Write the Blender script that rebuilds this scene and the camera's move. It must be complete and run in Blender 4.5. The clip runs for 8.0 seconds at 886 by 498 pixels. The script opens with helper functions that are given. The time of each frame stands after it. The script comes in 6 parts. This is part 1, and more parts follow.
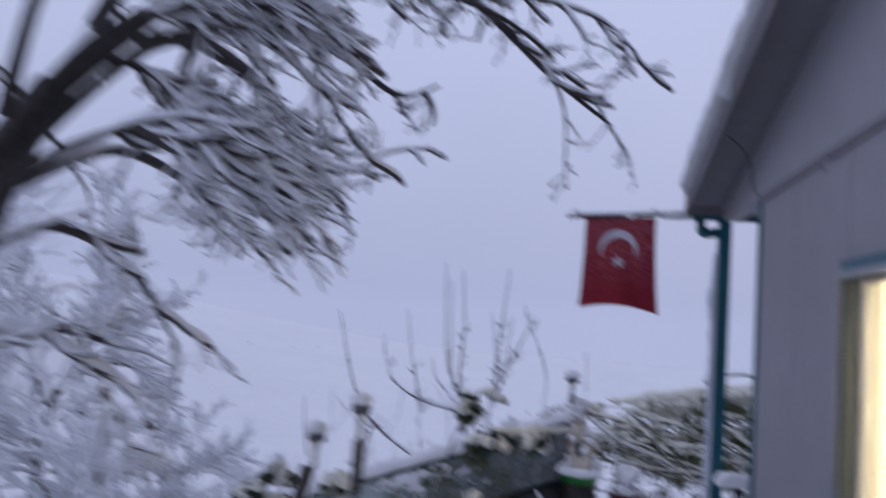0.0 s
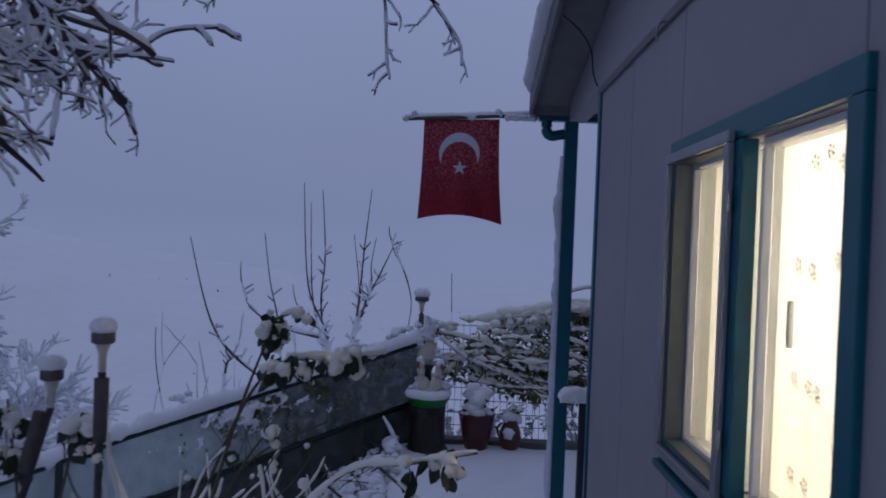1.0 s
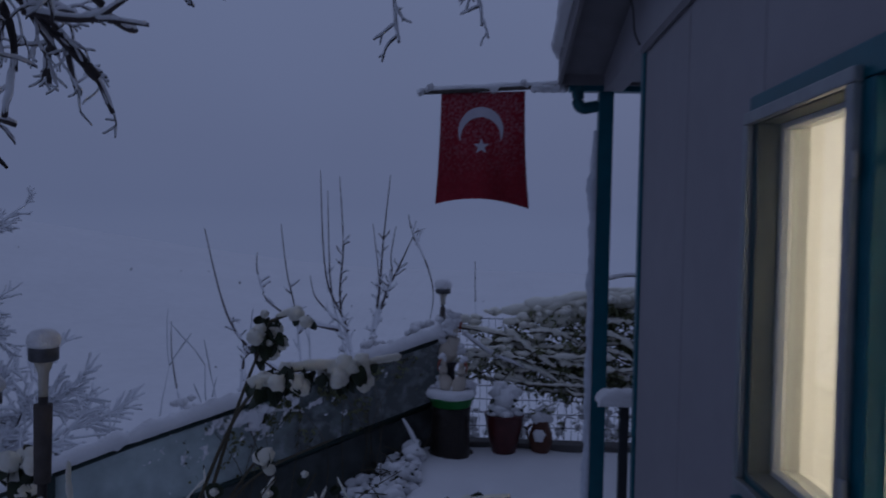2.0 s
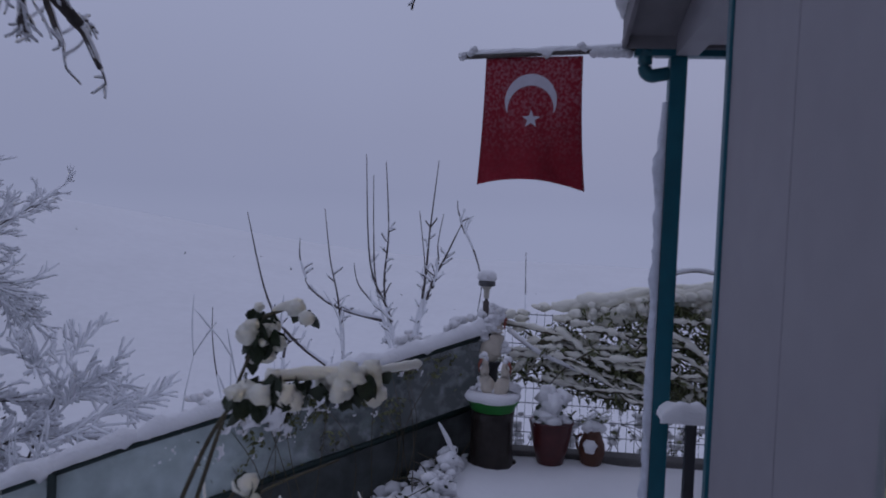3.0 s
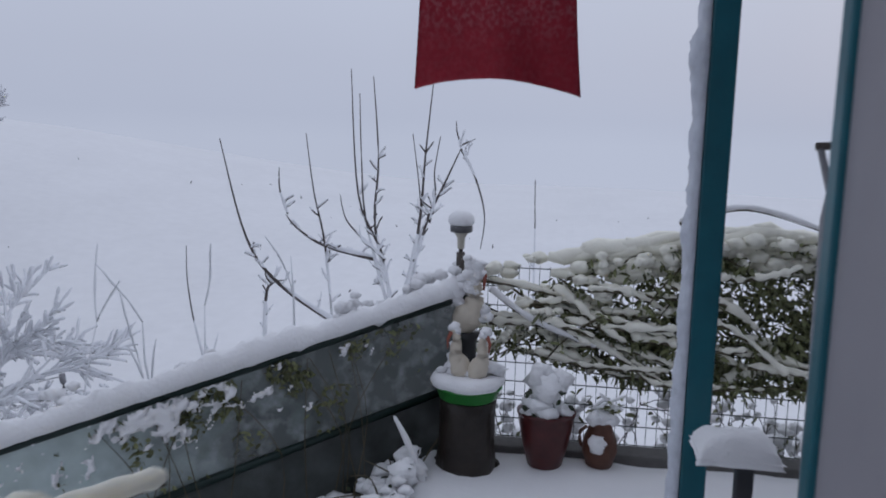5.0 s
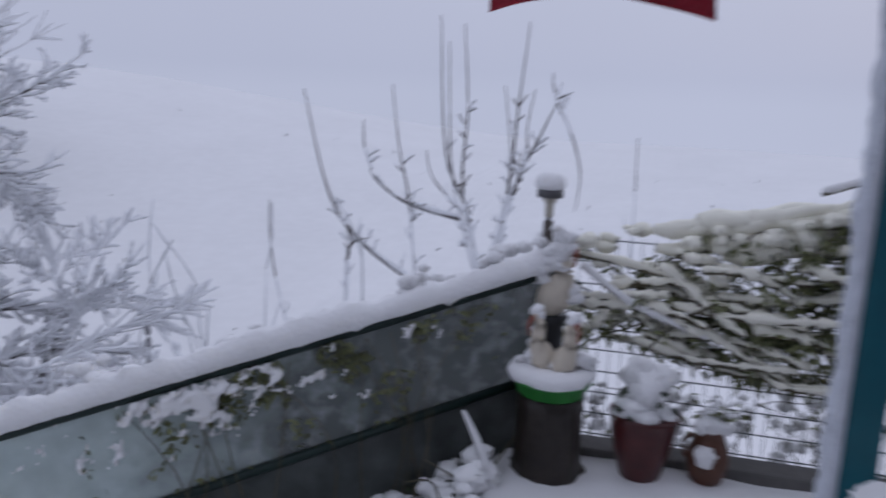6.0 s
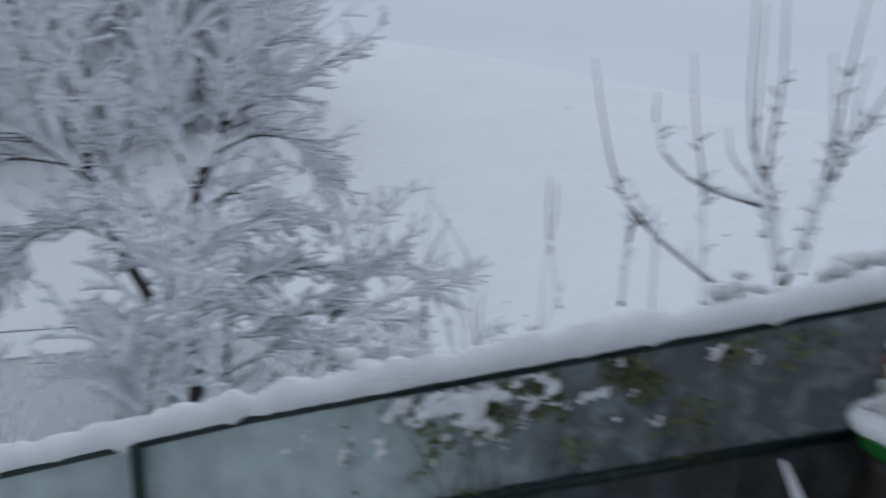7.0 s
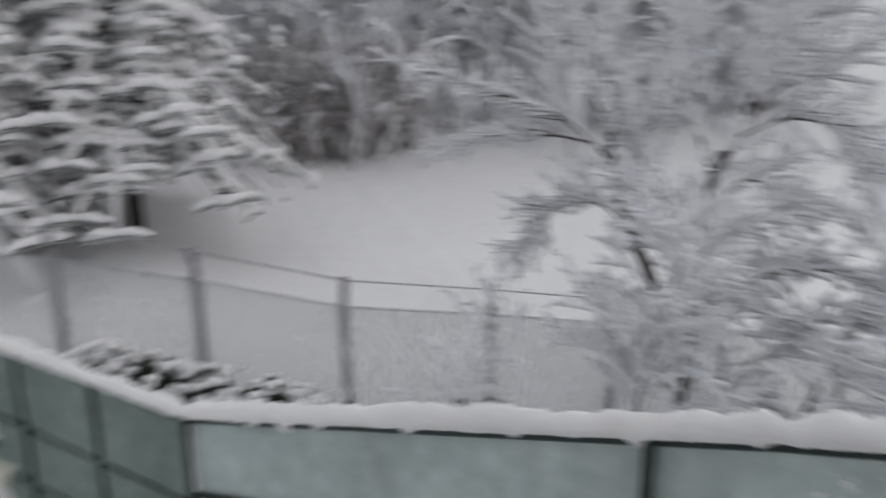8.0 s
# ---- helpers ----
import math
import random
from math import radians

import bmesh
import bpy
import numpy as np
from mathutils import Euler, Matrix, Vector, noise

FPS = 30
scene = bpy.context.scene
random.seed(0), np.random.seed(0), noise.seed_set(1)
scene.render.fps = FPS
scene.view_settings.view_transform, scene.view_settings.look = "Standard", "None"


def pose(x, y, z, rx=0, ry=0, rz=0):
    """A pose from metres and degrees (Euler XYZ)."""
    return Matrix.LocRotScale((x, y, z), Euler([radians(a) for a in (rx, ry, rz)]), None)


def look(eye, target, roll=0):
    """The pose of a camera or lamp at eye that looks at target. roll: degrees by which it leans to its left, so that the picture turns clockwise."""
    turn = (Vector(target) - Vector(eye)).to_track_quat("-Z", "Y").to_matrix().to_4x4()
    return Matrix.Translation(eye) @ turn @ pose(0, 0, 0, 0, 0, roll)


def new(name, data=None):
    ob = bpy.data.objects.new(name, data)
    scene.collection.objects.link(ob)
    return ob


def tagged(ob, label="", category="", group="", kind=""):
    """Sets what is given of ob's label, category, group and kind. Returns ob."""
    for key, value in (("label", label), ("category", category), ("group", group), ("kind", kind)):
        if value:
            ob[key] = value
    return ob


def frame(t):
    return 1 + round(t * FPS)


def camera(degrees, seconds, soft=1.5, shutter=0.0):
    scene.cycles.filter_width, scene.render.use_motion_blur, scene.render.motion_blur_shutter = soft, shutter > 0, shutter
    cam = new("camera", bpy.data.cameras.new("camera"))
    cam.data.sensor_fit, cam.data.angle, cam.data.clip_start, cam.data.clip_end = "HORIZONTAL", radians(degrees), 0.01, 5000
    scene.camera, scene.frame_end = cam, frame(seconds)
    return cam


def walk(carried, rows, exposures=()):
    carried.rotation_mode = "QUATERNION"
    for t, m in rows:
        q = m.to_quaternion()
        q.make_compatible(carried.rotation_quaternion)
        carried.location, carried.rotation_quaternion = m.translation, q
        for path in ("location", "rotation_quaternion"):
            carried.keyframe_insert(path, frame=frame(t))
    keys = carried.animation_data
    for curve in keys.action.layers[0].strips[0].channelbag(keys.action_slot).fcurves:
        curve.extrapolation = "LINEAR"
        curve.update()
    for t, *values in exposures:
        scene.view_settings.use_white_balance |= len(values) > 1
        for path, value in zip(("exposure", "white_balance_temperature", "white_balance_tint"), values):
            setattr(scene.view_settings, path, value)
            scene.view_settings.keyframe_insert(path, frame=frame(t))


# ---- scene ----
cam = camera(59.2, 8.0, soft=1.85, shutter=0.75)
PATH = [
    (0, (1.775, -0.215, 1.766), (1.431, 1.749, 1.924), 3.8),
    (0.5, (1.99, 0.138, 1.687), (1.895, 2.136, 1.7), 3.6),
    (1, (2.063, 0.377, 1.7), (2.026, 2.376, 1.686), 2.3),
    (1.5, (2.058, 0.639, 1.692), (2.031, 2.639, 1.675), 1.8),
    (2, (2.063, 0.881, 1.698), (1.968, 2.878, 1.651), 1.3),
    (3.5, (2.182, 1.772, 1.656), (1.923, 3.753, 1.547), 2.6),
    (4, (2.276, 2.13, 1.695), (2.007, 4.104, 1.519), 1.9),
    (5.3, (2.288, 3.072, 1.664), (1.99, 5.03, 1.372), 1.6),
    (5.5, (2.284, 3.18, 1.639), (1.953, 5.128, 1.33), 2.1),
    (6, (2.242, 3.496, 1.643), (1.73, 5.39, 1.255), 2.2),
    (6.5, (2.092, 3.747, 1.605), (1.287, 5.52, 1.149), 1.3),
    (6.8, (2.01, 3.865, 1.605), (1.028, 5.542, 1.136), 1.9),
    (7, (1.96, 3.93, 1.608), (0.837, 5.514, 1.131), 1.8),
    (7.5, (1.796, 4.02, 1.61), (0.267, 5.2, 1.091), 1.3),
    (7.8, (1.687, 4.018, 1.58), (-0.049, 4.86, 1.048), -0.4),
    (7.9, (1.644, 3.989, 1.586), (-0.138, 4.723, 1.049), -1.1),
    (8, (1.64, 3.953, 1.58), (-0.187, 4.568, 1.045), -0.6),
]
walk(cam, [(t, look(eye, target, roll)) for t, eye, target, roll in PATH], exposures=[
    (0.0, -0.25, 5500, 20), (0.2, -0.62, 5300, 21), (0.5, -0.95, 5100, 21), (1.0, -1.3, 4950, 22), (1.5, -1.55, 4750, 22), (2.0, -2.1, 4800, 22),
    (3.3, -0.6, 5700, 22), (3.5, -0.47, 5800, 22), (4.0, -0.21, 5850, 17), (5.3, -0.15, 6050, 9), (5.5, -0.15, 6050, 9),
    (6.0, -0.15, 5950, 14), (6.5, -0.15, 5950, 6), (7.0, -0.12, 5950, 3), (7.5, -0.07, 6150, 7), (7.8, 0.02, 6500, 7), (8.0, 0.07, 7050, 6)])

# ---- world and light: a thick overcast at dusk ----
world = bpy.data.worlds.new("overcast")
scene.world = world
world.use_nodes = True
wn, wl = world.node_tree.nodes, world.node_tree.links
wn.clear()
w_out = wn.new("ShaderNodeOutputWorld")
w_bg = wn.new("ShaderNodeBackground")
w_sky = wn.new("ShaderNodeTexSky")
w_sky.sky_type, w_sky.sun_disc = "NISHITA", False
w_sky.sun_elevation, w_sky.sun_rotation = radians(12), radians(40)
w_sky.air_density, w_sky.dust_density = 2.0, 6.0
w_co = wn.new("ShaderNodeTexCoord")
w_sep = wn.new("ShaderNodeSeparateXYZ")
w_ramp = wn.new("ShaderNodeValToRGB")
w_ramp.color_ramp.elements[0].position, w_ramp.color_ramp.elements[0].color = 0.0, (0.535, 0.557, 0.65, 1)
w_ramp.color_ramp.elements[1].position, w_ramp.color_ramp.elements[1].color = 1.0, (0.68, 0.70, 0.80, 1)
for p, c in ((0.03, (0.51, 0.532, 0.627)), (0.10, (0.52, 0.54, 0.635)), (0.3, (0.59, 0.61, 0.705))):
    w_ramp.color_ramp.elements.new(p).color = (*c, 1)
w_noise = wn.new("ShaderNodeTexNoise")
w_noise.inputs["Scale"].default_value, w_noise.inputs["Detail"].default_value = 1.6, 3.0
w_cloud = wn.new("ShaderNodeMapRange")
w_cloud.inputs["To Min"].default_value, w_cloud.inputs["To Max"].default_value = 0.90, 1.10
w_mul = wn.new("ShaderNodeMixRGB")
w_mul.blend_type, w_mul.inputs["Fac"].default_value = "MULTIPLY", 1.0
w_scale = wn.new("ShaderNodeMixRGB")
w_scale.blend_type, w_scale.inputs["Fac"].default_value, w_scale.inputs["Color2"].default_value = "MULTIPLY", 1.0, (0.06, 0.06, 0.06, 1)
w_add = wn.new("ShaderNodeMixRGB")
w_add.blend_type, w_add.inputs["Fac"].default_value = "ADD", 0.06
for a, b in ((w_co.outputs["Generated"], w_sep.inputs[0]), (w_sep.outputs["Z"], w_ramp.inputs["Fac"]),
             (w_co.outputs["Generated"], w_noise.inputs["Vector"]), (w_noise.outputs["Fac"], w_cloud.inputs["Value"]),
             (w_ramp.outputs["Color"], w_mul.inputs["Color1"]), (w_cloud.outputs["Result"], w_mul.inputs["Color2"]),
             (w_sky.outputs["Color"], w_scale.inputs["Color1"]), (w_mul.outputs["Color"], w_add.inputs["Color1"]),
             (w_scale.outputs["Color"], w_add.inputs["Color2"]), (w_add.outputs["Color"], w_bg.inputs["Color"]),
             (w_bg.outputs["Background"], w_out.inputs["Surface"])):
    wl.new(a, b)
w_bg.inputs["Strength"].default_value = 1.0

sun = new("sun", bpy.data.lights.new("sun", "SUN"))
sun.data.energy, sun.data.angle, sun.data.color = 0.12, radians(60), (0.95, 0.97, 1.0)
sun.matrix_world = look((-20, 30, 40), (0, 0, 0))

# ceiling lamp of the lit room
room_light = new("room_light", bpy.data.lights.new("room_light", "AREA"))
room_light.data.shape, room_light.data.size, room_light.data.energy, room_light.data.color = "DISK", 0.45, 440, (1.0, 0.81, 0.47)
room_light.matrix_world = look((4.0, 2.2, 2.43), (4.0, 2.2, 0))


# ---- materials ----
def material(name, colour, rough=0.7, metal=0.0, grain=0.0, scale=20.0, bump=0.0, bump_scale=60.0, dark=None, spec=0.4, island=0.0, vary=0.0):
    """A surface with two scales of colour variation and a fine relief."""
    m = bpy.data.materials.new(name)
    m.use_nodes = True
    n, l = m.node_tree.nodes, m.node_tree.links
    b = n["Principled BSDF"]
    b.inputs["Roughness"].default_value, b.inputs["Metallic"].default_value = rough, metal
    b.inputs["Specular IOR Level"].default_value = spec
    co = n.new("ShaderNodeTexCoord")
    big, small = n.new("ShaderNodeTexNoise"), n.new("ShaderNodeTexNoise")
    big.inputs["Scale"].default_value, small.inputs["Scale"].default_value = scale * 0.12, scale
    big.inputs["Detail"].default_value, small.inputs["Detail"].default_value = 4, 6
    both = n.new("ShaderNodeMath")
    both.operation = "MULTIPLY_ADD"
    both.inputs[1].default_value = 0.5
    half = n.new("ShaderNodeMath")
    half.operation = "MULTIPLY"
    half.inputs[1].default_value = 0.5
    ramp = n.new("ShaderNodeValToRGB")
    d = dark or tuple(c * (1 - grain) for c in colour)
    ramp.color_ramp.elements[0].position, ramp.color_ramp.elements[0].color = 0.35, (*d, 1)
    ramp.color_ramp.elements[1].position, ramp.color_ramp.elements[1].color = 0.65, (*colour, 1)
    l.new(co.outputs["Object"], big.inputs["Vector"]), l.new(co.outputs["Object"], small.inputs["Vector"])
    l.new(big.outputs["Fac"], half.inputs[0]), l.new(small.outputs["Fac"], both.inputs[0]), l.new(half.outputs[0], both.inputs[2])
    l.new(both.outputs[0], ramp.inputs["Fac"])
    last = ramp.outputs["Color"]
    if island or vary:
        src = n.new("ShaderNodeNewGeometry").outputs["Random Per Island"] if island else n.new("ShaderNodeObjectInfo").outputs["Random"]
        hsv, mr = n.new("ShaderNodeHueSaturation"), n.new("ShaderNodeMapRange")
        mr.inputs["To Min"].default_value, mr.inputs["To Max"].default_value = 1 - (island or vary), 1 + (island or vary)
        l.new(src, mr.inputs["Value"]), l.new(mr.outputs["Result"], hsv.inputs["Value"]), l.new(last, hsv.inputs["Color"])
        last = hsv.outputs["Color"]
    l.new(last, b.inputs["Base Color"])
    if bump:
        fine, bm_node = n.new("ShaderNodeTexNoise"), n.new("ShaderNodeBump")
        fine.inputs["Scale"].default_value, fine.inputs["Detail"].default_value = bump_scale, 5
        bm_node.inputs["Strength"].default_value, bm_node.inputs["Distance"].default_value = bump, 0.01
        l.new(co.outputs["Object"], fine.inputs["Vector"]), l.new(fine.outputs["Fac"], bm_node.inputs["Height"])
        l.new(bm_node.outputs["Normal"], b.inputs["Normal"])
    return m


def mix_in(m, shader_name, settings, factor_from):
    """Mixes a second shader into a material by a factor: a number, or a ramped noise (scale, low, high)."""
    n, l = m.node_tree.nodes, m.node_tree.links
    b, out = n["Principled BSDF"], n["Material Output"]
    s, mix = n.new(shader_name), n.new("ShaderNodeMixShader")
    for k, v in settings.items():
        s.inputs[k].default_value = v
    if isinstance(factor_from, tuple):
        co, nz, ramp = n.new("ShaderNodeTexCoord"), n.new("ShaderNodeTexNoise"), n.new("ShaderNodeMapRange")
        nz.inputs["Scale"].default_value, nz.inputs["Detail"].default_value = factor_from[0], 6
        ramp.inputs["From Min"].default_value, ramp.inputs["From Max"].default_value = 0.35, 0.65
        ramp.inputs["To Min"].default_value, ramp.inputs["To Max"].default_value = factor_from[1], factor_from[2]
        l.new(co.outputs["Object"], nz.inputs["Vector"]), l.new(nz.outputs["Fac"], ramp.inputs["Value"]), l.new(ramp.outputs["Result"], mix.inputs["Fac"])
    else:
        mix.inputs["Fac"].default_value = factor_from
    l.new(b.outputs["BSDF"], mix.inputs[1]), l.new(s.outputs[0], mix.inputs[2]), l.new(mix.outputs[0], out.inputs["Surface"])
    return m


SNOW = material("snow", (0.86, 0.86, 0.87), 0.85, grain=0.07, scale=12, bump=0.6, bump_scale=62, spec=0.25)
CREAM_SNOW = material("cream-tinted snow", (0.87, 0.855, 0.75), 0.85, grain=0.10, scale=14, bump=0.4, bump_scale=60, spec=0.25)
FIELD = material("snow field", (0.84, 0.84, 0.85), 0.9, grain=0.06, scale=3, bump=0.3, bump_scale=30, spec=0.2)
RIME = material("frosted snow crust", (0.84, 0.85, 0.88), 0.85, grain=0.12, scale=60, bump=0.4, bump_scale=140, spec=0.25)
WALL = material("wall panel", (0.305, 0.291, 0.311), 0.6, grain=0.10, scale=7, bump=0.08, bump_scale=220)
GABLE = material("gable panel", (0.33, 0.32, 0.34), 0.6, grain=0.12, scale=7, bump=0.08, bump_scale=220)
SOFFIT = material("soffit board", (0.20, 0.19, 0.20), 0.7, grain=0.2, scale=10, bump=0.1)
TEAL = material("teal gloss paint", (0.012, 0.115, 0.150), 0.38, grain=0.25, scale=14, bump=0.06, bump_scale=90)
PVC = material("teal plastic pipe", (0.016, 0.10, 0.125), 0.35, grain=0.2, scale=20)
SASH = material("grey aluminium sash", (0.33, 0.35, 0.36), 0.45, 0.6, grain=0.2, scale=30)
REVEAL = material("grey-green window lining", (0.14, 0.155, 0.135), 0.6, grain=0.25, scale=20)
WHITE_PVC = material("white plastic window profile", (0.72, 0.72, 0.68), 0.4, grain=0.06, scale=12)
ROOM = material("cream room plaster", (0.74, 0.70, 0.60), 0.9, grain=0.05, scale=5)
BARK = material("wet dark bark", (0.055, 0.045, 0.042), 0.8, grain=0.55, scale=40, bump=0.7, bump_scale=70)
TWIG = material("thin grey-brown twig bark", (0.085, 0.070, 0.066), 0.8, grain=0.4, scale=60)
CANE = material("rose cane", (0.105, 0.092, 0.055), 0.7, grain=0.4, scale=60)
LEAF = material("dark rose leaf", (0.028, 0.042, 0.018), 0.5, grain=0.45, scale=35, island=0.45, bump=0.2)
VINE_LEAF = material("evergreen vine leaf", (0.19, 0.205, 0.095), 0.55, grain=0.4, scale=30, island=0.5)
SOIL = material("dark wet soil", (0.03, 0.026, 0.023), 0.9, grain=0.5, scale=18, bump=0.8, bump_scale=40)
CONCRETE = material("wet concrete kerb", (0.13, 0.125, 0.12), 0.8, grain=0.3, scale=20, bump=0.3)
RAIL = material("dark green rail paint", (0.012, 0.030, 0.026), 0.5, grain=0.35, scale=20, bump=0.15)
WIRE = material("green coated wire", (0.055, 0.072, 0.070), 0.5, grain=0.3, scale=40)
STUMP = material("dark wet stump bark", (0.030, 0.022, 0.017), 0.42, grain=0.6, scale=14, bump=0.9, bump_scale=26)
GREEN = material("green plastic", (0.03, 0.20, 0.035), 0.35, grain=0.15, scale=14)
GLAZE = material("dark red glazed pot", (0.085, 0.018, 0.018), 0.32, grain=0.45, scale=16, bump=0.1)
TERRA = material("brown terracotta", (0.12, 0.050, 0.030), 0.5, grain=0.4, scale=22, bump=0.15)
STATUE = material("cream painted statue", (0.62, 0.56, 0.46), 0.6, grain=0.12, scale=24, bump=0.1)
BLACK = material("black plastic", (0.015, 0.015, 0.017), 0.4, grain=0.2, scale=20)
STEEL = material("dull stainless steel", (0.36, 0.36, 0.38), 0.35, 0.8, grain=0.2, scale=40)
DARK_STEEL = material("dull dark lamp band", (0.12, 0.12, 0.125), 0.4, 0.6, grain=0.3, scale=40)
BILL = material("faded red bill paint", (0.30, 0.085, 0.055), 0.6, grain=0.3, scale=40)
FROST_GLASS = material("cloudy lamp glass", (0.55, 0.52, 0.44), 0.3, grain=0.1, scale=30)
POLE = material("frosted grey pole", (0.33, 0.33, 0.35), 0.7, grain=0.35, scale=40, bump=0.3)
LAMP_POLE = material("dark wet lamp pole", (0.055, 0.048, 0.046), 0.6, grain=0.45, scale=40, bump=0.3)
OLD_WOOD = material("weathered grey wood", (0.11, 0.095, 0.085), 0.85, grain=0.4, scale=24, bump=0.4)
TABLE = material("dark painted metal table", (0.035, 0.037, 0.042), 0.45, grain=0.3, scale=20)
NEEDLE = material("frosted conifer needles", (0.36, 0.375, 0.365), 0.8, grain=0.4, scale=9, island=0.4)
# far brushwood, thicket and woodland: base colours lightened to imitate distance haze
BRUSH = material("bare brushwood paled for haze", (0.50, 0.48, 0.48), 0.9, grain=0.3, scale=6, island=0.3)
HAZED_BROWN = material("brown thicket twigs paled for haze", (0.55, 0.52, 0.515), 0.9, grain=0.3, scale=6, island=0.3)
ICE = material("blue-white ice crust", (0.66, 0.69, 0.76), 0.5, grain=0.2, scale=30, bump=0.5, bump_scale=90, spec=0.4)
HAZE_WOOD = material("frosted grey woodland paled for haze", (0.64, 0.64, 0.66), 0.9, grain=0.15, scale=6, island=0.2)
HEDGE = material("low hedge leaf", (0.05, 0.058, 0.045), 0.7, grain=0.4, scale=18, island=0.4)
FLAG_RED = mix_in(material("red flag cloth", (0.28, 0.008, 0.022), 0.8, grain=0.25, scale=30, bump=0.2, bump_scale=400),
                  "ShaderNodeBsdfDiffuse", {"Color": (0.75, 0.66, 0.72, 1)}, (62.0, -0.04, 0.12))
fn, fl = FLAG_RED.node_tree.nodes, FLAG_RED.node_tree.links
frost_mix = [q for q in fn if q.bl_idname == "ShaderNodeMixShader"][0]
frost_src = frost_mix.inputs["Fac"].links[0].from_socket
place, axis, fade, times = fn.new("ShaderNodeNewGeometry"), fn.new("ShaderNodeSeparateXYZ"), fn.new("ShaderNodeMapRange"), fn.new("ShaderNodeMath")
fade.inputs["From Min"].default_value, fade.inputs["From Max"].default_value = 1.98, 2.36
fade.inputs["To Min"].default_value, fade.inputs["To Max"].default_value = 0.15, 1.5
times.operation = "MULTIPLY"
fl.new(place.outputs["Position"], axis.inputs[0]), fl.new(axis.outputs["Z"], fade.inputs["Value"])
fl.new(frost_src, times.inputs[0]), fl.new(fade.outputs["Result"], times.inputs[1]), fl.new(times.outputs[0], frost_mix.inputs["Fac"])
FLAG_WHITE = material("white flag cloth", (0.60, 0.57, 0.63), 0.8, grain=0.12, scale=50)
def net_material(name, pale, dark, x_dark, x_pale):
    """Shade net whose frost thins out towards the terrace, with mottled ice and fine weave."""
    m = material(name, pale, 0.85, grain=0.35, scale=9, bump=0.5, bump_scale=160)
    n, l = m.node_tree.nodes, m.node_tree.links
    b, out = n["Principled BSDF"], n["Material Output"]
    old = b.inputs["Base Color"].links[0].from_socket
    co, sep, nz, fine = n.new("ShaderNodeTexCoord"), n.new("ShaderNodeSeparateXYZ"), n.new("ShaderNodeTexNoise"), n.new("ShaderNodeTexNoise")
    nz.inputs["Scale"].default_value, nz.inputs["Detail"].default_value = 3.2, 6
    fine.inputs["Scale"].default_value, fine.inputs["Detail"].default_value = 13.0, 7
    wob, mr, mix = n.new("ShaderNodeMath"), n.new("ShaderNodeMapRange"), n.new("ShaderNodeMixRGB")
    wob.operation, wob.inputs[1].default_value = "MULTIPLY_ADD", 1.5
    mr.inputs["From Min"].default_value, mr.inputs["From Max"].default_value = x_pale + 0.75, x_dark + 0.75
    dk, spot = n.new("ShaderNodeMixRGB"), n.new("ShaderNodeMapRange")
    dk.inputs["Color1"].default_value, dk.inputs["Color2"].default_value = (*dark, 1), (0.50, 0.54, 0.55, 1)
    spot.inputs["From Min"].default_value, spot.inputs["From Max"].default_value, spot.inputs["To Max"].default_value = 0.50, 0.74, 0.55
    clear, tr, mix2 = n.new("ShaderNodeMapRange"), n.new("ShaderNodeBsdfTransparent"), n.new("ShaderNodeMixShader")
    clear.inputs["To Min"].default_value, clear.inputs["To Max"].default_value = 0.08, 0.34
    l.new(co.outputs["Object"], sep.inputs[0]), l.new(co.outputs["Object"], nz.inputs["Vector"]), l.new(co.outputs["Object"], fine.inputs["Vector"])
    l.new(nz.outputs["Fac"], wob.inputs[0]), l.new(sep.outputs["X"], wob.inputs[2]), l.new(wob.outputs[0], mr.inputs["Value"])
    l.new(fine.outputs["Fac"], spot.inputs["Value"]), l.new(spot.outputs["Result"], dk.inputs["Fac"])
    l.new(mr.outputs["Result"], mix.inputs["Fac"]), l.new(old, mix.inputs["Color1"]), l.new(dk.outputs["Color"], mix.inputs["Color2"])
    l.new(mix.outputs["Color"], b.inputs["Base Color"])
    l.new(nz.outputs["Fac"], clear.inputs["Value"]), l.new(clear.outputs["Result"], mix2.inputs["Fac"])
    l.new(b.outputs["BSDF"], mix2.inputs[1]), l.new(tr.outputs[0], mix2.inputs[2]), l.new(mix2.outputs[0], out.inputs["Surface"])
    return m


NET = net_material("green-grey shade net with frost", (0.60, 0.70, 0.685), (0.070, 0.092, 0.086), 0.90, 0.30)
SIDE_NET = material("wet green shade net", (0.24, 0.30, 0.275), 0.85, grain=0.4, scale=7, bump=0.4, bump_scale=140, dark=(0.13, 0.17, 0.155))
NET_DARK = mix_in(material("dark green shade net", (0.10, 0.115, 0.11), 0.8, grain=0.5, scale=9, bump=0.5, bump_scale=120, dark=(0.032, 0.038, 0.036)),
                  "ShaderNodeBsdfTransparent", {}, (8.0, 0.02, 0.14))
FAR_NET = mix_in(material("grey field-fence net", (0.74, 0.75, 0.77), 0.9, grain=0.1, scale=5), "ShaderNodeBsdfTransparent", {}, 0.68)
CURTAIN = mix_in(material("cream lace curtain", (0.80, 0.78, 0.70), 0.9, grain=0.10, scale=16), "ShaderNodeBsdfTranslucent", {"Color": (0.86, 0.84, 0.74, 1)}, 0.62)
LACE = mix_in(material("denser lace motif", (0.36, 0.345, 0.28), 0.9, grain=0.10, scale=40), "ShaderNodeBsdfTranslucent", {"Color": (0.30, 0.29, 0.23, 1)}, 0.6)
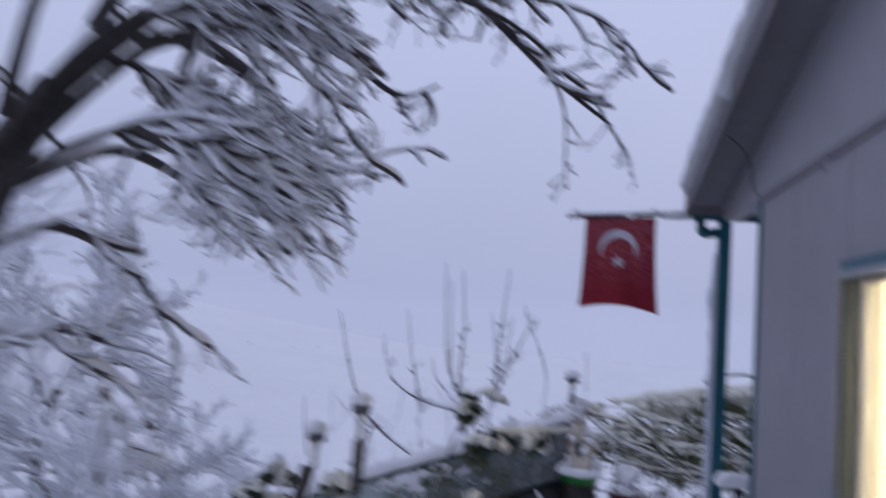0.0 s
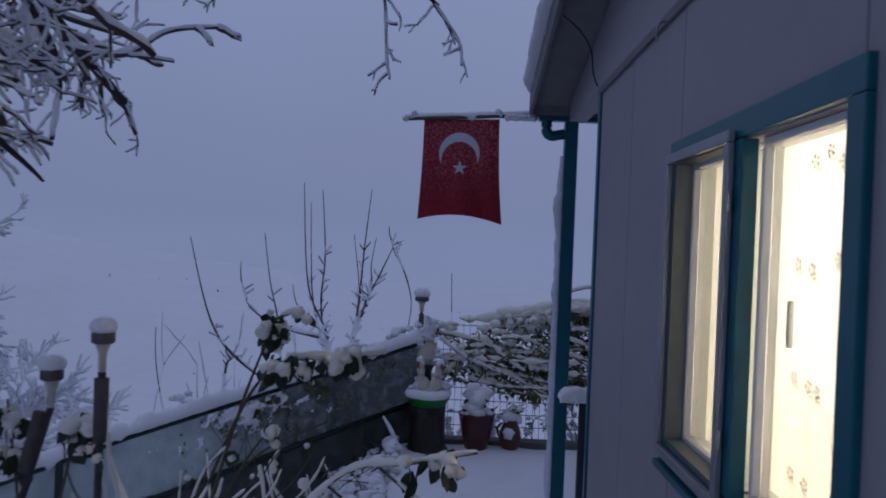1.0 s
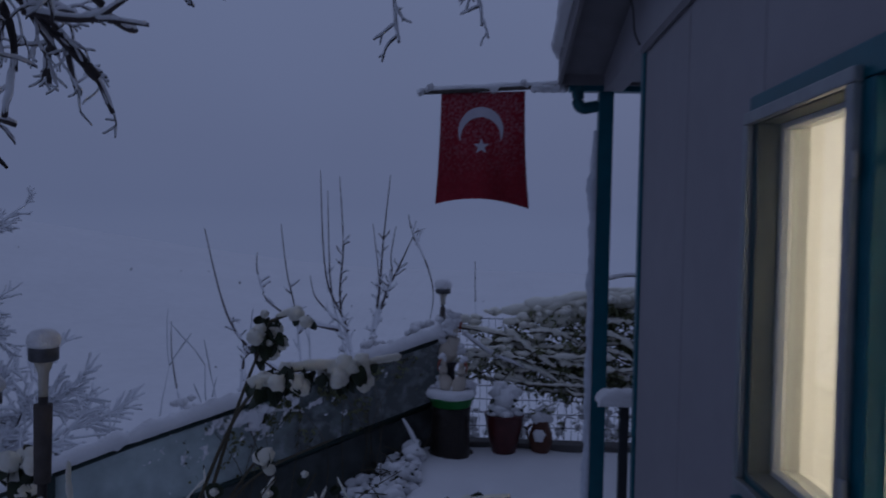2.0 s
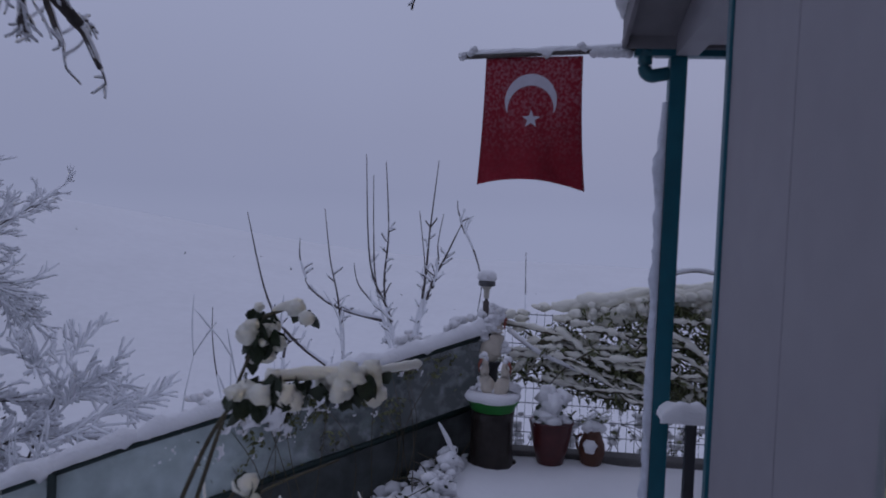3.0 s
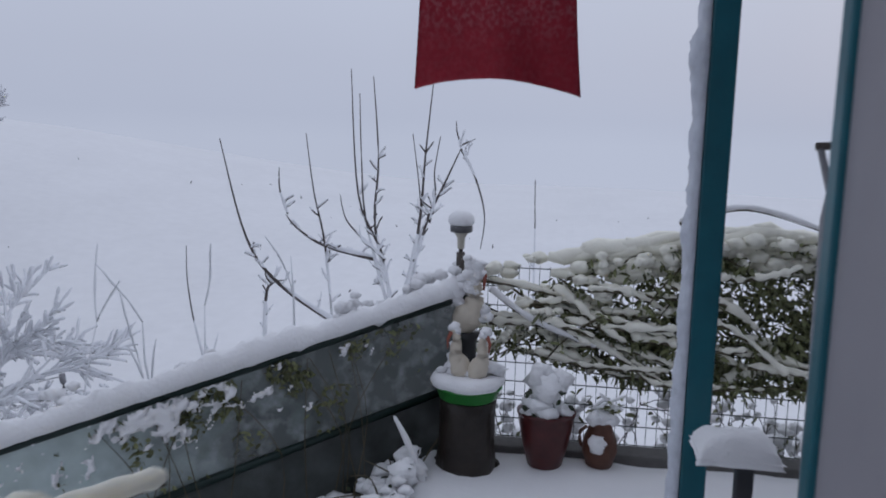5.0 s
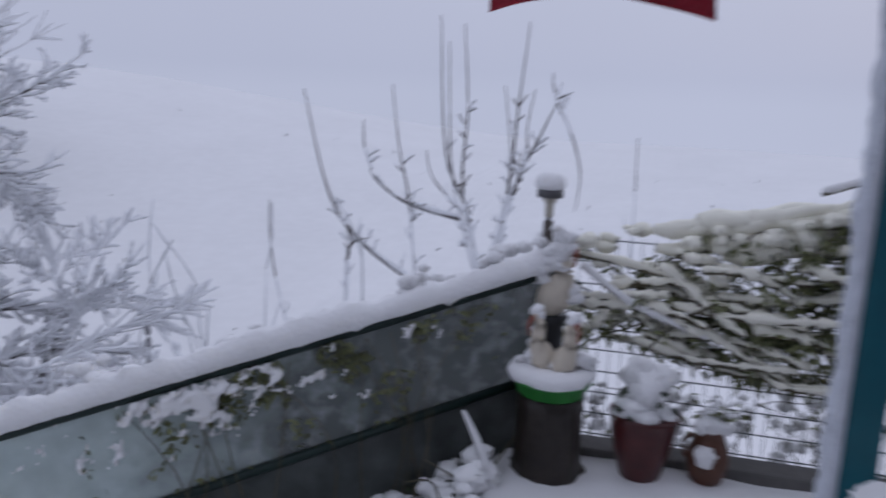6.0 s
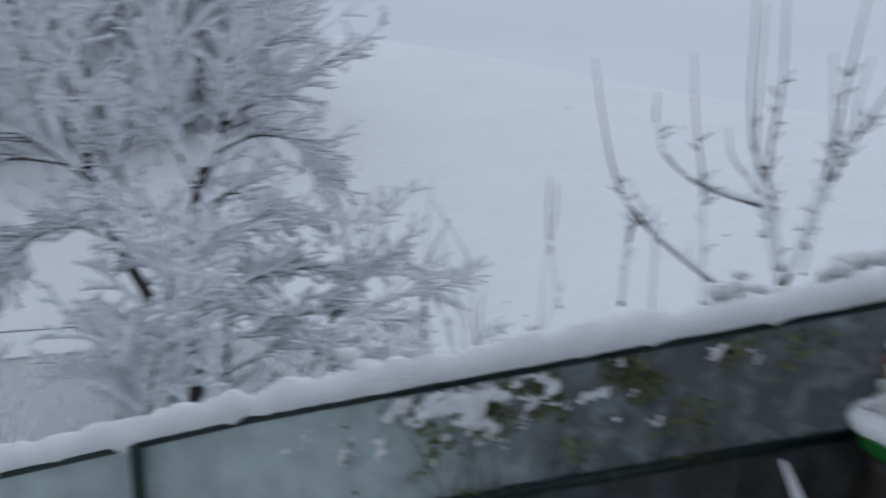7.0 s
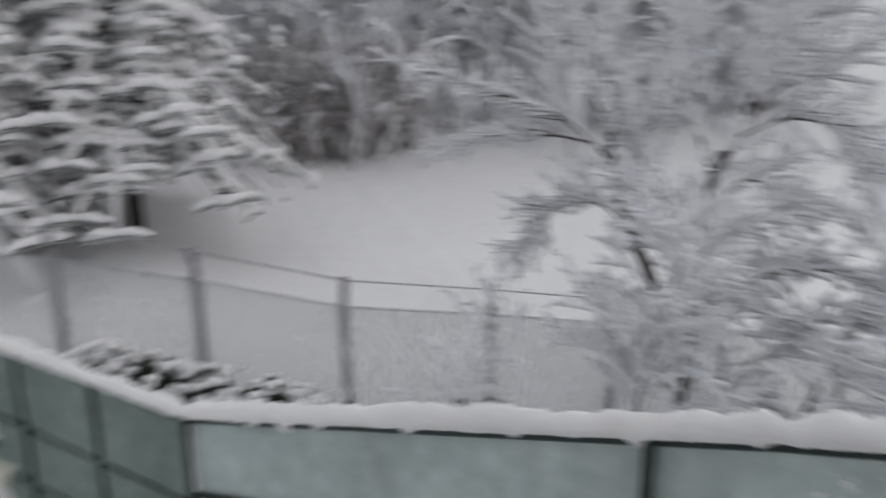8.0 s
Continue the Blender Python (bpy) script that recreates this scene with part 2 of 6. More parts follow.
SCREEN = mix_in(material("insect screen", (0.20, 0.21, 0.18), 0.8, grain=0.1, scale=90), "ShaderNodeBsdfTransparent", {}, 0.93)
GLASS = bpy.data.materials.new("window glass")
GLASS.use_nodes = True
GLASS.node_tree.nodes["Principled BSDF"].inputs["Transmission Weight"].default_value = 1.0
GLASS.node_tree.nodes["Principled BSDF"].inputs["Roughness"].default_value = 0.02
GLASS.node_tree.nodes["Principled BSDF"].inputs["IOR"].default_value = 1.45
LAMP_GLOW = bpy.data.materials.new("lit lamp cover")
LAMP_GLOW.use_nodes = True
LAMP_GLOW.node_tree.nodes["Principled BSDF"].inputs["Emission Color"].default_value = (1.0, 0.8, 0.5, 1)
LAMP_GLOW.node_tree.nodes["Principled BSDF"].inputs["Emission Strength"].default_value = 3.0


# ---- mesh helpers ----
def mesh_object(name, verts, faces, mat, smooth=True):
    me = bpy.data.meshes.new(name)
    me.from_pydata([tuple(v) for v in verts], [], faces)
    me.materials.append(mat)
    if smooth:
        me.polygons.foreach_set("use_smooth", [True] * len(me.polygons))
    me.update()
    return new(name, me)


def part(name, bm, mat, parent=None, label="", smooth=False):
    """Links a bmesh as one mesh object, under a thing or a part."""
    me = bpy.data.meshes.new(name)
    bmesh.ops.recalc_face_normals(bm, faces=bm.faces)
    bm.to_mesh(me)
    bm.free()
    me.materials.append(mat)
    if smooth:
        me.polygons.foreach_set("use_smooth", [True] * len(me.polygons))
    ob = new(name, me)
    ob.parent = parent
    return tagged(ob, label)


def under(ob, parent, label=""):
    ob.parent = parent
    return tagged(ob, label)


def thing(name, label, category, group="", kind=""):
    return tagged(new(name), label, category, group, kind)


def box(bm, x0, x1, y0, y1, z0, z1, bevel=0.0):
    made = bmesh.ops.create_cube(bm, size=1.0, matrix=Matrix.LocRotScale(((x0 + x1) / 2, (y0 + y1) / 2, (z0 + z1) / 2), None, (x1 - x0, y1 - y0, z1 - z0)))
    if bevel:
        edges = list({e for v in made["verts"] for e in v.link_edges})
        bmesh.ops.bevel(bm, geom=edges, offset=bevel, segments=2, affect="EDGES", profile=0.6)
    return bm


def boxed(*args, **kw):
    return box(bmesh.new(), *args, **kw)


def lathe(profile, seg=24, centre=(0, 0, 0), wobble=0.0, seed=0.0):
    """A solid turned round the z axis from (radius, height) pairs."""
    bm = bmesh.new()
    rings = []
    for r, z in profile:
        ring = []
        for k in range(seg):
            a = 2 * math.pi * k / seg
            f = 1 + wobble * noise.noise(Vector((math.cos(a) * 2 + seed, math.sin(a) * 2, z * 6 + seed)))
            ring.append(bm.verts.new((centre[0] + r * f * math.cos(a), centre[1] + r * f * math.sin(a), centre[2] + z)))
        rings.append(ring)
    for a, b in zip(rings, rings[1:]):
        for k in range(seg):
            bm.faces.new((a[k], a[(k + 1) % seg], b[(k + 1) % seg], b[k]))
    bm.faces.new(rings[0][::-1]), bm.faces.new(rings[-1])
    return bm


def tube_data(paths, seg=5, grow=0.0, lift=0.0, rough=0.0, verts=None, faces=None):
    """Vertices and faces of round, tapered tubes; a path is (points, first radius, last radius)."""
    verts, faces = [] if verts is None else verts, [] if faces is None else faces
    for pts, r0, r1 in paths:
        n = len(pts)
        base = len(verts)
        for i, p in enumerate(pts):
            d = (Vector(pts[min(i + 1, n - 1)]) - Vector(pts[max(i - 1, 0)]))
            d = d.normalized() if d.length > 1e-6 else Vector((0, 0, 1))
            side = d.cross(Vector((0, 0, 1)))
            side = side.normalized() if side.length > 0.05 else Vector((1, 0, 0))
            up = side.cross(d).normalized()
            r = r0 + (r1 - r0) * i / max(1, n - 1)
            flat = math.sqrt(max(0.0, 1 - d.z * d.z))
            q = Vector(p) + Vector((0, 0, lift * (r + grow) * flat))
            r = r + grow
            if rough:
                r *= 1 + rough * noise.noise(q * 23.0)
            if rough and i in (0, n - 1):
                r *= 0.55
            for k in range(seg):
                a = 2 * math.pi * (k + 0.5) / seg
                verts.append(q + side * (r * math.cos(a)) + up * (r * math.sin(a)))
        for i in range(n - 1):
            for k in range(seg):
                a, b = base + i * seg + k, base + i * seg + (k + 1) % seg
                faces.append((a, b, b + seg, a + seg))
        faces.append(tuple(base + k for k in range(seg))[::-1])
        faces.append(tuple(base + (n - 1) * seg + k for k in range(seg)))
    return verts, faces


def tubes(name, paths, mat, seg=5, parent=None, label="", **kw):
    v, f = tube_data(paths, seg, **kw)
    return under(mesh_object(name, v, f, mat), parent, label)


def curve_path(pts, n=8):
    """A smooth polyline through a few points."""
    pts = [Vector(p) for p in pts]
    out = []
    for i in range(len(pts) - 1):
        p0, p1, p2, p3 = pts[max(i - 1, 0)], pts[i], pts[i + 1], pts[min(i + 2, len(pts) - 1)]
        for k in range(n):
            t = k / n
            out.append(0.5 * (2 * p1 + (p2 - p0) * t + (2 * p0 - 5 * p1 + 4 * p2 - p3) * t * t + (3 * p1 - p0 - 3 * p2 + p3) * t ** 3))
    return out + [pts[-1]]


def snow_cap(name, p0, p1, width, height, step=0.04, parent=None, label="", seed=0.0, sag=0.35, mat=None):
    """A rounded, uneven bank of snow lying along a rail from p0 to p1."""
    p0, p1 = Vector(p0), Vector(p1)
    d = p1 - p0
    n = max(3, int(d.length / step))
    side = Vector((d.y, -d.x, 0)).normalized()
    verts, faces, seg = [], [], 10
    for i in range(n + 1):
        q = p0 + d * (i / n)
        end = min(1.0, 0.35 + min(i, n - i) * 0.25)
        lump = 1 + 0.28 * noise.noise(q * 4 + Vector((seed, 0, 0))) + 0.22 * noise.noise(q * 15 + Vector((0, seed, 0)))
        drip = max(0.0, noise.noise(q * 9 + Vector((seed, seed, 0))) - sag) * 0.16
        for k in range(seg):
            a = 2 * math.pi * k / seg
            w, h = width / 2 * math.cos(a) * (0.85 + 0.15 * lump), math.sin(a)
            z = h * height * lump * end if h > 0 else h * (0.008 + drip)
            crumb = 1 + 0.26 * noise.noise(q * 42 + Vector((math.cos(a), math.sin(a), seed)) * 1.4)
            verts.append(q + side * w * end * crumb + Vector((0, 0, z * crumb)))
    for i in range(n):
        for k in range(seg):
            a, b = i * seg + k, i * seg + (k + 1) % seg
            faces.append((a, b, b + seg, a + seg))
    faces += [tuple(range(seg))[::-1], tuple(n * seg + k for k in range(seg))]
    return under(mesh_object(name, verts, faces, mat or SNOW), parent, label)


def clump_data(spots, verts, faces, flat=0.7):
    """Uneven lumps, each from (centre, radius)."""
    for c, r in spots:
        base, rows, seg = len(verts), 5, 7
        c = Vector(c)
        for i in range(rows + 1):
            th = math.pi * i / rows
            for k in range(seg):
                ph = 2 * math.pi * k / seg + i * 0.4
                v = Vector((math.sin(th) * math.cos(ph), math.sin(th) * math.sin(ph), math.cos(th) * flat))
                verts.append(c + v * r * (1 + 0.45 * noise.noise(v * 1.3 + c * 7)))
        for i in range(rows):
            for k in range(seg):
                a, b = base + i * seg + k, base + i * seg + (k + 1) % seg
                faces.append((a, b, b + seg, a + seg))
    return verts, faces


def clumps(name, spots, mat, parent=None, label="", flat=0.7):
    v, f = clump_data(spots, [], [], flat)
    return under(mesh_object(name, v, f, mat), parent, label)


def leaf_data(spots, verts, faces):
    """Folded oval leaves, each from (stalk end, direction, length, width)."""
    for p, d, ln, w in spots:
        p, d = Vector(p), Vector(d).normalized()
        side = d.cross(Vector((random.uniform(-1, 1), random.uniform(-1, 1), 0.6))).normalized()
        nrm = side.cross(d).normalized()
        base = len(verts)
        for t, ww in ((0.0, 0.08), (0.25, 0.8), (0.55, 1.0), (0.82, 0.6), (1.0, 0.02)):
            q = p + d * (ln * t) - nrm * (0.18 * ln * t * t)
            verts += [q + side * (w / 2 * ww) + nrm * 0.12 * w * ww, q, q - side * (w / 2 * ww) + nrm * 0.12 * w * ww]
        for i in range(4):
            a = base + 3 * i
            faces += [(a, a + 1, a + 4, a + 3), (a + 1, a + 2, a + 5, a + 4)]
    return verts, faces


def leaves(name, spots, mat, parent=None, label=""):
    v, f = leaf_data(spots, [], [])
    return under(mesh_object(name, v, f, mat), parent, label)


def grow(start, direction, length, radius, depth, rng, out, spread=0.7, droop=0.0, kids=(3, 5), shrink=0.62, upward=0.0, wiggle=0.16, tip=0.35):
    """A branch and, from along it, its side branches; appends (points, radius, radius, depth) to out."""
    n = 6
    d = Vector(direction).normalized()
    pts = [Vector(start)]
    for _ in range(n):
        d = (d + Vector((rng.uniform(-1, 1), rng.uniform(-1, 1), rng.uniform(-1, 1))) * wiggle + Vector((0, 0, upward - droop))).normalized()
        pts.append(pts[-1] + d * (length / n))
    out.append((pts, radius, max(radius * tip, 0.0022), depth))
    if depth <= 0:
        return out
    for k in range(rng.randint(*kids)):
        i = rng.randint(2, n)
        axis = (pts[i] - pts[i - 1]).normalized()
        off = Vector((rng.uniform(-1, 1), rng.uniform(-1, 1), rng.uniform(-0.7, 1))).normalized()
        nd = (axis + off * spread).normalized()
        grow(pts[i], nd, length * shrink * rng.uniform(0.7, 1.15), max(radius * (1 - 0.1 * i) * 0.6, 0.003), depth - 1, rng, out, spread, droop, kids, shrink, upward, wiggle, tip)
    return out


def snow_pile(name, x0, x1, y0, y1, z, h, parent=None, label="", seed=0.0, over=0.03, nx_=22, ny_=18):
    """One soft pillow of snow on a flat top, hanging a little over its edges."""
    v, f = [], []
    for j in range(ny_ + 1):
        for i in range(nx_ + 1):
            a, b = 2 * i / nx_ - 1, 2 * j / ny_ - 1
            e = max(0.0, 1 - abs(a) ** 3) * max(0.0, 1 - abs(b) ** 3)
            w = 1 + 0.12 * noise.noise(Vector((a * 1.7 + seed, b * 1.7, 0)))
            x, y = (x0 + x1) / 2 + a * ((x1 - x0) / 2 + over) * w, (y0 + y1) / 2 + b * ((y1 - y0) / 2 + over) * w
            lump = 1 + 0.8 * noise.noise(Vector((x * 8, y * 8, seed))) + 0.20 * noise.noise(Vector((x * 21, y * 21, seed)))
            v.append((x, y, z + h * lump * e ** 0.8 - (0.030 if e == 0 else 0)))
    n = len(v)
    v += [(x, y, z - 0.012) for x, y, _ in v]
    w_ = nx_ + 1
    for j in range(ny_):
        for i in range(nx_):
            a = j * w_ + i
            f += [(a, a + 1, a + w_ + 1, a + w_), (n + a, n + a + w_, n + a + w_ + 1, n + a + 1)]
    return under(mesh_object(name, v, f, SNOW), parent, label)


def stuff(ob):
    return tagged(ob, kind="stuff")


def ball_data(c, rx, ry, rz, verts, faces, rows=12, seg=18, tilt=0.0):
    """A smooth ellipsoid, tilted about the y axis."""
    base, c = len(verts), Vector(c)
    for i in range(rows + 1):
        th = math.pi * i / rows
        for k in range(seg):
            ph = 2 * math.pi * k / seg
            x, y, z = rx * math.sin(th) * math.cos(ph), ry * math.sin(th) * math.sin(ph), rz * math.cos(th)
            verts.append(c + Vector((x * math.cos(tilt) + z * math.sin(tilt), y, z * math.cos(tilt) - x * math.sin(tilt))))
    for i in range(rows):
        for k in range(seg):
            a, b = base + i * seg + k, base + i * seg + (k + 1) % seg
            faces.append((a, b, b + seg, a + seg))
    return verts, faces


# ---- the ground: one snow sheet from the terrace down the garden to the fields ----
EDGE_X, BACK_Y = 1.64, 7.16


def land(x, y):
    d = math.hypot(max(0.0, EDGE_X - x), max(0.0, y - BACK_Y))
    z = -2.8 * math.tanh(0.50 * d / 2.8)
    if d > 0.0:
        z -= 0.10 * min(1.0, d / 0.12)
    z += 0.46 * max(0.0, min(1.0, (-x - 4.55) / 0.4)) * max(0.0, min(2.4, 5.6 - y)) / (1 + max(0.0, -x - 7) * 0.12)
    far = math.hypot(x, y - 5)
    z += min(1.5, 0.10 * max(0.0, far - 9.5))
    # the field climbs to a crest, higher towards the west, and falls away behind it
    r = math.hypot(x - 2, y - 3)
    if r > 20:
        turn = max(0.0, min(1.0, (math.degrees(math.atan2(2 - x, y - 3)) % 360 - 5) / 40)) if x < 2 else 0.0
        crest = 1.65 + (0.085 * turn * turn * (3 - 2 * turn) - 0.062) * 45
        k = min(1.0, (r - 20) / 25)
        z += (crest - z) * k * k * (3 - 2 * k)
        if r > 45:
            z -= min(0.16 * (r - 45), 0.002 * (r - 45) ** 2)
    if far > 14:
        z += 0.55 * noise.noise(Vector((x, y, 0)) * 0.03) * min(1.0, (far - 14) / 30)
    k = 0.018 + 0.05 * min(1.0, d / 1.5)
    z += k * noise.noise(Vector((x, y, 0)) * 2.1) + 0.4 * k * noise.noise(Vector((x, y, 3)) * 7.0)
    return z


def spaced(lo, hi, step, far, growth=1.28):
    mid = list(np.arange(lo, hi + 1e-6, step))
    out, s = [], step
    a, b = lo, hi
    left, right = [], []
    while b < far:
        s *= growth
        a, b = a - s, b + s
        left.append(a), right.append(b)
    return left[::-1] + mid + right


random.seed(4)
FOOT = [(1.95 + 0.13 * (k % 2) + 0.02 * k, 3.9 + 0.34 * k) for k in range(7)] + [(2.32, 5.95), (2.42, 6.1), (2.2, 5.85), (2.55, 6.2), (2.05, 6.05)]
gx, gy = spaced(-4.0, 5.0, 0.07, 1800), spaced(-1.0, 8.6, 0.07, 1800)
gv = []
for y in gy:
    for x in gx:
        z = land(x, y)
        if 1.2 < x < 3.2 and 3.0 < y < 7:
            for fx, fy in FOOT:
                q = ((x - fx) / 0.075) ** 2 + ((y - fy) / 0.13) ** 2
                if q < 6:
                    z -= 0.045 * math.exp(-q)
        gv.append((x, y, z))
nx = len(gx)
ground = mesh_object("ground", gv, [(j * nx + i, j * nx + i + 1, (j + 1) * nx + i + 1, (j + 1) * nx + i) for j in range(len(gy) - 1) for i in range(nx - 1)], FIELD)
tagged(ground, "deep white snow over garden, terrace and sloping fields", "ground", kind="structure")

kerb = part("kerb", boxed(1.70, 5.5, 6.975, 7.13, -0.22, 0.045, bevel=0.012), CONCRETE)
tagged(kerb, "dark wet concrete kerb at the terrace edge", "kerb", kind="structure")

# ---- the house: gable wall towards the path, porch at its far end ----
WX, WT = 2.75, 0.12
CORNER_Y, HOUSE_Y0, HOUSE_X1 = 4.25, -3.4, 8.0
WIN_Y0, WIN_Y1, WIN_Z0, WIN_Z1 = 1.73, 2.84, 1.115, 1.98
SEAM_Z = 2.495

house_wall = tagged(new("wall_west"), "pale grey insulated panel wall with teal corner trim", "wall", kind="structure")
# panels with the window opening left free
for y0, y1, z0, z1 in ((WIN_Y1, 3.55, -0.1, SEAM_Z), (3.554, CORNER_Y, -0.1, SEAM_Z), (WIN_Y0, WIN_Y1 - 0.004, -0.1, WIN_Z0), (WIN_Y0, WIN_Y1 - 0.004, WIN_Z1, SEAM_Z),
                       (0.55, WIN_Y0 - 0.004, -0.1, SEAM_Z), (-1.4, 0.546, -0.1, SEAM_Z), (HOUSE_Y0, -1.404, -0.1, SEAM_Z)):
    part("panel", boxed(WX, WX + WT, y0 + 0.001, y1 - 0.001, z0, z1 - 0.004, bevel=0.003), WALL, house_wall)
wall_north = tagged(part("wall_north", boxed(WX + 0.002, HOUSE_X1, CORNER_Y - 0.12, CORNER_Y - 0.002, -0.1, SEAM_Z), WALL), "pale grey panel wall under the porch", "wall", kind="structure")
wall_south = tagged(part("wall_south", boxed(WX + 0.13, HOUSE_X1, HOUSE_Y0, HOUSE_Y0 + 0.12, -0.1, SEAM_Z), WALL), "pale grey panel end wall", "wall", kind="structure")
wall_east = tagged(part("wall_east", boxed(HOUSE_X1, HOUSE_X1 + 0.12, HOUSE_Y0, CORNER_Y, -0.1, SEAM_Z), WALL), "pale grey panel back wall", "wall", kind="structure")

EAVE_Y, SLOPE, VERGE_X = 5.42, 0.216, 2.512
EAVE_Z = 2.615
RIDGE_Y = 0.45
RISE = SLOPE * (EAVE_Y - RIDGE_Y)


def prism(bm, x0, x1, pts):
    """A solid between two x planes with the outline pts (y, z)."""
    a = [bm.verts.new((x0, y, z)) for y, z in pts]
    b = [bm.verts.new((x1, y, z)) for y, z in pts]
    bm.faces.new(a[::-1]), bm.faces.new(b)
    for i in range(len(pts)):
        j = (i + 1) % len(pts)
        bm.faces.new((a[i], a[j], b[j], b[i]))
    return bm


S_EAVE = 2 * RIDGE_Y - EAVE_Y
gable = part("gable", prism(bmesh.new(), WX - 0.006, WX + 0.10, [(EAVE_Y - 0.05, 2.51), (S_EAVE, 2.51), (S_EAVE, EAVE_Z - 0.004), (RIDGE_Y, EAVE_Z - 0.004 + RISE), (EAVE_Y - 0.05, EAVE_Z - 0.004)]), GABLE)
tagged(gable, "pale grey gable panel above the wall seam", "wall", kind="structure")
seam_strip = part("trim", boxed(WX - 0.014, WX - 0.004, S_EAVE, CORNER_Y + 0.04, SEAM_Z - 0.022, SEAM_Z + 0.012), SOFFIT)
tagged(seam_strip, "thin dark joint strip between wall and gable", "trim", kind="structure")
roof = thing("roof", "gable roof with overhanging verge, under thick snow", "roof", kind="structure")
part("roof_sheet", prism(bmesh.new(), VERGE_X, HOUSE_X1 + 0.3, [(EAVE_Y, EAVE_Z), (RIDGE_Y, EAVE_Z + RISE), (S_EAVE, EAVE_Z), (S_EAVE, EAVE_Z + 0.08), (RIDGE_Y, EAVE_Z + 0.08 + RISE), (EAVE_Y, EAVE_Z + 0.08)]), SOFFIT, roof)
part("verge_board", prism(bmesh.new(), VERGE_X - 0.022, VERGE_X - 0.001, [(EAVE_Y, EAVE_Z - 0.06), (RIDGE_Y, EAVE_Z - 0.06 + RISE), (S_EAVE, EAVE_Z - 0.06), (S_EAVE, EAVE_Z + 0.09), (RIDGE_Y, EAVE_Z + 0.09 + RISE), (EAVE_Y, EAVE_Z + 0.09)]), SOFFIT, roof, "grey-brown verge board")
part("eave_board", boxed(VERGE_X - 0.02, HOUSE_X1, EAVE_Y + 0.001, EAVE_Y + 0.022, EAVE_Z - 0.06, EAVE_Z + 0.08), SOFFIT, roof)
for k, (a, b) in enumerate((((VERGE_X + 0.005, EAVE_Y + 0.02, EAVE_Z + 0.085), (VERGE_X + 0.005, RIDGE_Y, EAVE_Z + 0.085 + RISE)), ((VERGE_X + 0.14, EAVE_Y + 0.02, EAVE_Z + 0.09), (VERGE_X + 0.14, RIDGE_Y, EAVE_Z + 0.09 + RISE)))):
    snow_cap("snow", a, b, 0.17, 0.13, step=0.05, parent=roof, label="soft snow lip along the roof edge", seed=k * 3.0, sag=0.15)
part("snow_layer", prism(bmesh.new(), VERGE_X + 0.16, HOUSE_X1 + 0.28, [(EAVE_Y, EAVE_Z + 0.082), (RIDGE_Y, EAVE_Z + 0.082 + RISE), (S_EAVE, EAVE_Z + 0.082), (S_EAVE, EAVE_Z + 0.20), (RIDGE_Y, EAVE_Z + 0.22 + RISE), (EAVE_Y, EAVE_Z + 0.20)]), SNOW, roof)
porch_ceiling = part("ceiling", boxed(WX + 0.12, HOUSE_X1, CORNER_Y + 0.002, EAVE_Y - 0.06, 2.562, 2.59), GABLE)
tagged(porch_ceiling, "pale boarded porch ceiling", "ceiling", kind="structure")

corner_trim = part("trim", boxed(WX - 0.012, WX + 0.07, CORNER_Y - 0.001, CORNER_Y + 0.048, -0.1, 2.49, bevel=0.005), TEAL)
tagged(corner_trim, "teal painted corner trim of the house", "trim", kind="structure")
tagged(part("baseboard", boxed(WX - 0.016, WX - 0.001, HOUSE_Y0, CORNER_Y - 0.003, -0.1, 0.10), TEAL), "teal plinth strip at the wall foot", "baseboard", kind="structure")

# porch post with the beam, gutter and downpipe
post = thing("porch_post", "teal square steel porch post crusted with ice", "post")
part("shaft", boxed(2.732, 2.817, 5.452, 5.537, -0.05, 2.525, bevel=0.008), TEAL, post)
part("base_plate", boxed(2.695, 2.855, 5.415, 5.575, -0.06, 0.01), TEAL, post)
iv, jf = [], []
rows_z, across = 170, 8
for i in range(rows_z + 1):
    z = 0.02 + 2.28 * i / rows_z
    fade = min(1.0, (2.30 - z) / 0.25)
    for k in range(across + 1):
        u = k / across
        q = Vector((u * 1.2, 0, z * 9))
        thick = (0.018 + 0.014 * noise.noise(q) + 0.012 * noise.noise(q * 3.1) + 0.007 * noise.noise(q * 8.0) + 0.022 * math.exp(-((z - 1.98) / 0.06) ** 2) + 0.008 * noise.noise(Vector((0, 1, z * 3)))) * fade
        out = max(0.002, thick)
        iv.append((2.730 - (0.018 + 0.9 * out) * math.sin(math.pi * u) ** 0.6, 5.494 - (0.040 + 0.3 * out) * math.cos(math.pi * u), z))
for i in range(rows_z + 1):
    z = 0.02 + 2.28 * i / rows_z
    iv += [(2.7315, 5.456, z), (2.7315, 5.532, z)]
nb = (rows_z + 1) * (across + 1)
for i in range(rows_z):
    for k in range(across):
        a = i * (across + 1) + k
        jf.append((a, a + 1, a + across + 2, a + across + 1))
    a, c = i * (across + 1), nb + 2 * i
    jf += [(a, a + across + 1, c + 2, c), (a + across, c + 1, c + 3, a + 2 * across + 1)]
under(mesh_object("ice_crust", iv, jf, ICE), post, "knobbly white ice crust")
beam = part("beam", boxed(2.56, HOUSE_X1, 5.46, 5.53, 2.527, 2.560, bevel=0.004), TEAL)
tagged(beam, "teal porch beam under the eave", "beam", kind="structure")
gutter = thing("gutter", "dark half-round gutter with teal pipe elbow into the post", "gutter")
gv2 = bmesh.new()
